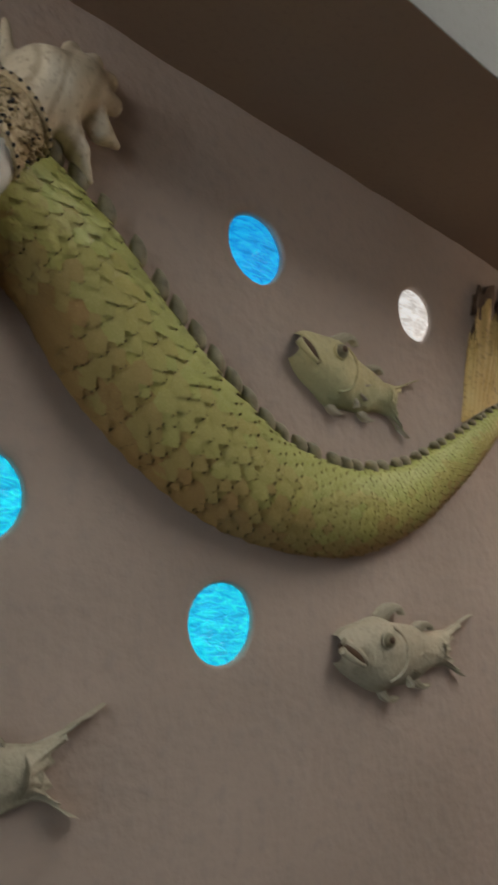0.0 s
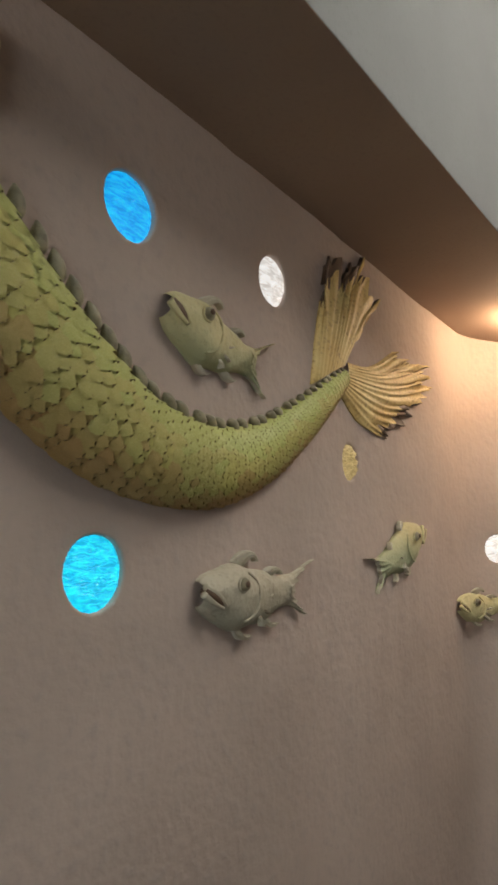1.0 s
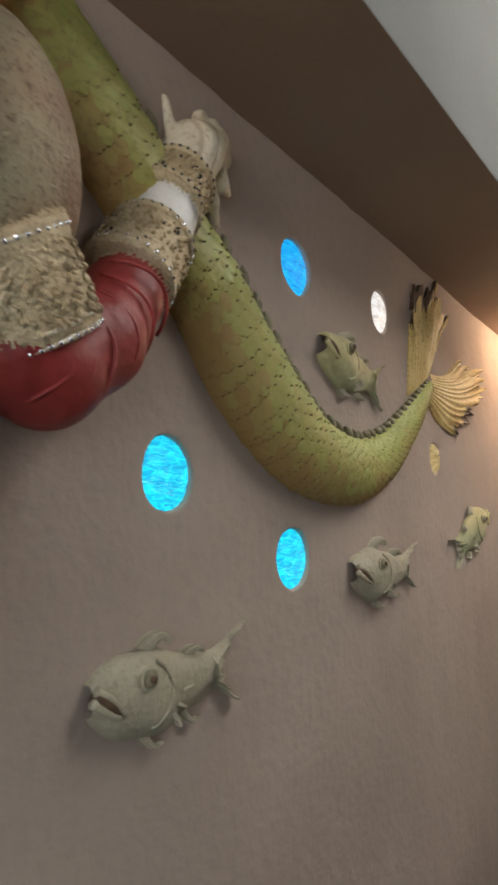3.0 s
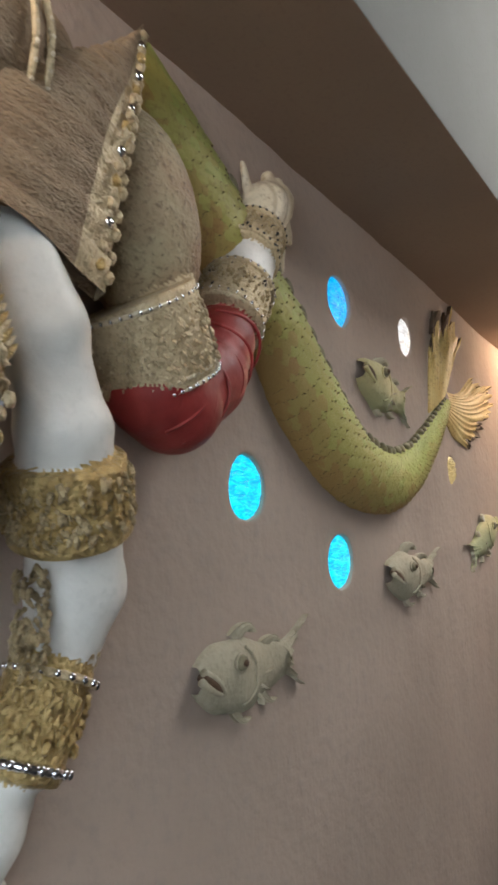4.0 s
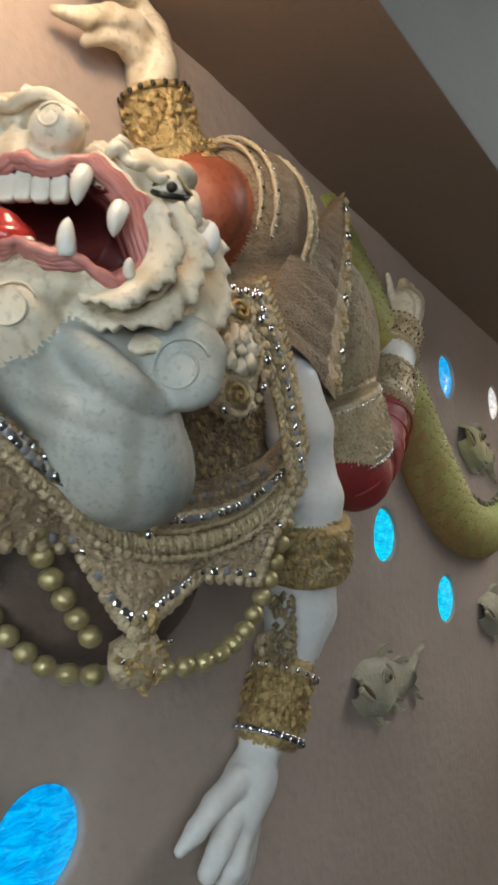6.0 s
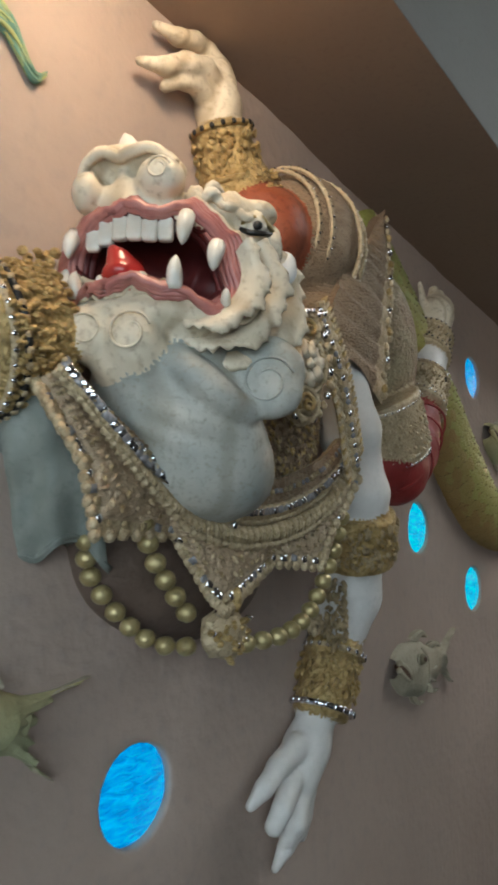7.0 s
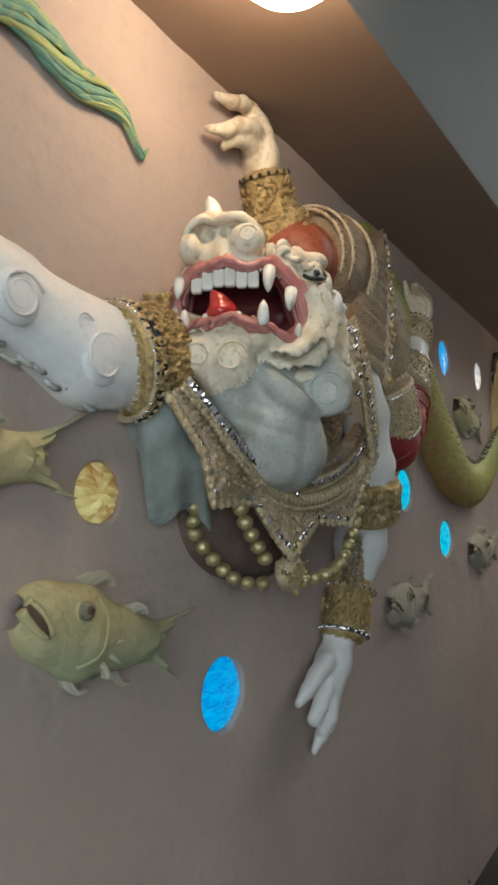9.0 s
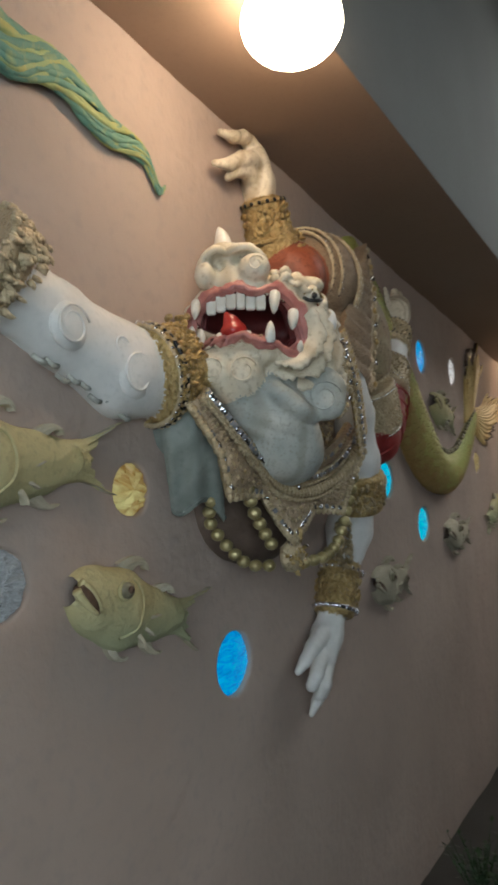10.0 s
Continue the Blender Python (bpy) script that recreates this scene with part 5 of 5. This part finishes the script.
    for i in range(0, n, 3):
        a = plate_rows[i, 14]
        h.blob(a + fr * 0.002, (0.015, 0.011, 0.015), old_gold, n=(5, 7), lump=0.25)

    def tile(p, a, b, r, mat, tilt=0.0):
        """A small square inlay."""
        a = a / (np.linalg.norm(a) + 1e-9)
        b = b - a * (a @ b)
        b = b / (np.linalg.norm(b) + 1e-9)
        o = np.cross(a, b)
        o = o if o @ fr > 0 else -o
        a = a + o * tilt
        q = [p + r * (e * a + f * b) * g + o * d for g, d in ((1, -0.003), (1, 0.002), (0.8, 0.004)) for e, f in ((-1, -1), (1, -1), (1, 1), (-1, 1))]
        fs = [(m * 4 + k, m * 4 + (k + 1) % 4, m * 4 + 4 + (k + 1) % 4, m * 4 + 4 + k) for m in (0, 1) for k in range(4)] + [(8, 9, 10, 11)]
        h.add(q, fs, mat)

    for i in range(2, n - 2):
        along = ring_rows[i + 1] - ring_rows[i - 1]
        if i % 3 == 0:
            k = rng.random()
            tile(ring_rows[i, 7] + fr * 0.006, along[7], ring_rows[i, 8] - ring_rows[i, 6], 0.0085, silver if k < 0.6 else grey_stone, rng.uniform(-0.25, 0.25))
            tile(ring_rows[i, 3] + fr * 0.003, along[3], ring_rows[i, 4] - ring_rows[i, 2], 0.006, silver if k > 0.9 else grey_stone if k > 0.6 else collar_gold, rng.uniform(-0.2, 0.2))
        if i % 2 == 0:
            # the feathered row below the cord
            h.fang(ring_rows[i, 10] + fr * 0.004, ring_rows[i, 13] + (ring_rows[i, 13] - ring_rows[i, 10]) * 0.25 + fr * 0.012, 0.0085, old_gold if i % 4 else collar_gold, bend=fr * 0.008, n=(6, 6))
        if i % 4 == 0:
            along = plate_rows[i + 1] - plate_rows[i - 1]
            k = rng.random()
            tile(plate_rows[i, 12] + fr * 0.004, along[12], plate_rows[i, 13] - plate_rows[i, 11], 0.0085, silver if k < 0.5 else grey_stone if k < 0.75 else collar_gold, rng.uniform(-0.25, 0.25))
        if i % 4 == 1:
            for w in (5, 8):
                p = plate_rows[i, w]
                d = (plate_rows[i, w + 1] - p) + np.array((rng.uniform(-0.012, 0.012), 0, rng.uniform(-0.006, 0.006)))
                h.fang(p, p + d * 1.3 + fr * 0.006, 0.006, (plate_tan, old_gold, collar_gold)[(i + w) % 3], bend=fr * 0.004, n=(5, 5))
    # the small pointed pendant at the throat
    tip = ring_rows[112, 10] + fr * 0.012
    top_a, top_b = ring_rows[88, 1] + fr * 0.012, ring_rows[130, 1] + fr * 0.012
    pend = np.array([[top_a + (top_b - top_a) * v + (tip - (top_a + top_b) / 2) * w * (1 - abs(2 * v - 1)) + fr * 0.012 * (1 - abs(2 * v - 1)) for v in np.linspace(0, 1, 13)] for w in np.linspace(0, 1, 7)])
    h.grid(pend, old_gold)
    h.grid((pend + thick)[::-1], collar_gold)
    for k in range(13):
        h.blob(pend[-1, k], (0.010, 0.008, 0.010), silver if k in (3, 6, 9) else old_gold, n=(5, 7), lump=0.3)
    # the hanging grey-blue sleeve: a stiff draped sheet with folds and a hem
    n = 30
    lft = spline([(2.09, -0.035, 1.87), (2.125, -0.035, 1.76), (2.165, -0.025, 1.65), (2.205, -0.012, 1.545)], n)
    rgt = spline([(2.25, -0.155, 1.82), (2.27, -0.150, 1.74), (2.31, -0.135, 1.63), (2.365, -0.105, 1.515)], n)
    rows = []
    for i in range(n):
        s = i / (n - 1)
        row = []
        for w in np.linspace(0, 1, 20):
            p = lft[i] + (rgt[i] - lft[i]) * w
            bulge = 0.055 * math.sin(math.pi * w) ** 0.8 * (1 - 0.35 * s) + 0.012 * math.sin(w * 13 + 2.2 * s) * (0.3 + s) + 0.006 * math.sin(s * 17 + w * 5)
            row.append(p + np.array((-0.72, -0.62, 0.0)) * bulge + np.array((0, 0, -0.03 * math.sin(w * 6.3 + 0.8) * s)))
        rows.append(row)
    rows = np.array(rows)
    back = rows + np.array((0.012, 0.014, 0.0))
    h.grid(rows, sleeve_paint)
    h.grid(back[::-1], sleeve_paint)
    h.grid(np.stack([rows[-1], back[-1]]), sleeve_paint)
    h.tube(rows[-1] + np.array((0, 0, 0.012)), 0.007, sleeve_paint, 6)
    # bead strings and medallion
    def beads(ctrl, r):
        pts = spline(ctrl, 400)
        last = None
        for p in pts:
            if last is None or np.linalg.norm(p - last) > r * 1.98:
                h.blob(p, (r, r, r * 0.92), bead_gold, n=(9, 12), lump=0.08)
                last = p
    beads([(2.31, -0.09, 1.56), (2.355, -0.055, 1.49), (2.42, -0.09, 1.40), (2.50, -0.12, 1.345), (2.56, -0.20, 1.34)], 0.0235)
    beads([(2.36, -0.20, 1.60), (2.40, -0.195, 1.53), (2.47, -0.20, 1.45), (2.53, -0.21, 1.385)], 0.0235)
    beads([(2.66, -0.25, 1.345), (2.76, -0.28, 1.36), (2.86, -0.285, 1.40), (2.94, -0.285, 1.48), (2.995, -0.29, 1.58), (3.02, -0.30, 1.68), (3.03, -0.30, 1.78)], 0.0235)
    h.blob((2.60, -0.235, 1.37), (0.075, 0.035, 0.06), old_gold, n=(10, 14), lump=0.3)
    for i in range(40):
        a, q = rng.uniform(0, 6.28), rng.uniform(0.2, 1)
        p = np.array((2.60 + 0.075 * q * math.cos(a), -0.265 + 0.02 * q, 1.37 + 0.062 * q * math.sin(a)))
        h.fang(p, p + np.array((0.3 * math.cos(a), -0.5, 0.3 * math.sin(a))) * 0.03, 0.009, gold if i % 5 else silver)
    h.fang((2.60, -0.25, 1.42), (2.61, -0.26, 1.475), 0.022, gold)
    # the stiff pleated cloth flap with its jewelled edge
    n = 64
    lft = spline([(2.90, -0.30, 2.12), (3.08, -0.27, 2.42), (3.30, -0.23, 2.60), (3.52, -0.17, 2.81)], n)
    rgt = spline([(3.30, -0.28, 2.03), (3.37, -0.27, 2.36), (3.45, -0.23, 2.58), (3.53, -0.17, 2.81)], n)
    rows = []
    for i in range(n):
        s = i / (n - 1)
        row = []
        for w in np.linspace(0, 1, 14):
            p = lft[i] + (rgt[i] - lft[i]) * w
            fold = 0.020 * abs(math.sin(i * 0.62 + 0.8 * math.sin(w * 4))) + 0.006 * math.sin(i * 2.6 + w * 4)
            row.append(p + np.array((-0.5, -0.85, 0.1)) * (fold * (1 - 0.5 * s) + 0.03 * math.sin(math.pi * w)))
        rows.append(row)
    rows = np.array(rows)
    h.grid(rows[:, :11], cloth_brown)
    h.grid(rows[:, 10:], old_gold)
    back = rows + np.array((0.02, 0.05, 0.0))
    h.grid(back[::-1], cloth_brown)
    h.grid(np.stack([rows[:, -1], back[:, -1]]), old_gold)
    h.grid(np.stack([rows[:, 0], back[:, 0]]), cloth_brown)
    for i in range(2, n - 2, 3):
        h.blob(rows[i, 12] + np.array((-0.01, -0.016, 0)), (0.013, 0.009, 0.014), silver if i % 4 == 0 else old_gold if i % 2 else gold, n=(5, 6), lump=0.5)
        h.blob(rows[i, 13], (0.014, 0.014, 0.016), old_gold, n=(5, 6))
    # gilded leaves over the chest
    for i in range(3600):
        d = np.array((rng.uniform(-0.6, 1.0), -rng.uniform(0.25, 1.0), rng.uniform(-0.9, 0.75)))
        d /= np.linalg.norm(d)
        p = np.array((2.82, -0.04, 1.95)) + d * np.array((0.33, 0.22, 0.42))
        if p[0] < 2.60 or p[2] > 2.22:
            continue
        k = rng.uniform(0.008, 0.015)
        e = np.array((rng.uniform(-0.5, 0.5), 0.0, -1.0)) * k
        h.fang(p - e * 0.5, p + e * 0.7 + d * k * 0.35, k * 0.40, (cloth_brown, gold, cloth_brown, collar_gold)[i % 4], bend=d * k * 0.25, n=(5, 6))
    # the jewelled shoulder band between flap and collar
    band = spline([(2.77, -0.35, 2.16), (2.83, -0.36, 2.07), (2.895, -0.36, 1.97), (2.95, -0.35, 1.87), (2.99, -0.345, 1.78)], 60)
    for dz, r, mat in ((0.030, 0.010, old_gold), (0.0, 0.016, collar_gold), (-0.030, 0.010, old_gold)):
        h.tube(band + np.array((dz * 0.7, -0.006, dz)), r * (1 + 0.22 * np.sin(np.arange(60) * 1.5)), mat, 7)
    for i in range(1, 59, 2):
        h.blob(band[i] + np.array((-0.004, -0.020, 0.002)), (0.010, 0.006, 0.010), silver if i % 6 == 1 else grey_stone if i % 4 == 1 else old_gold, n=(4, 5))
        for side in (1, -1):
            p = band[i] + np.array((side * 0.034, -0.004, side * 0.044))
            h.fang(p - np.array((side * 0.012, 0, side * 0.016)), p + np.array((side * 0.010, -0.010, side * 0.014)), 0.010, gold if i % 4 == 1 else old_gold, n=(5, 6))
    ob = h.make("guardian_statue")
    return tagged(ob, "open-mouthed cream and gold guardian statue mounted on the plaster wall", "statue")


guardian()

# ---- from the plan to metres over the floor ----
TO_METRES = Matrix.Scale(SIZE, 4) @ Matrix.Translation((0, 0, LIFT))
for ob in list(scene.objects):
    if ob.parent is None and ob.type != "CAMERA":
        ob.matrix_basis = TO_METRES @ ob.matrix_basis
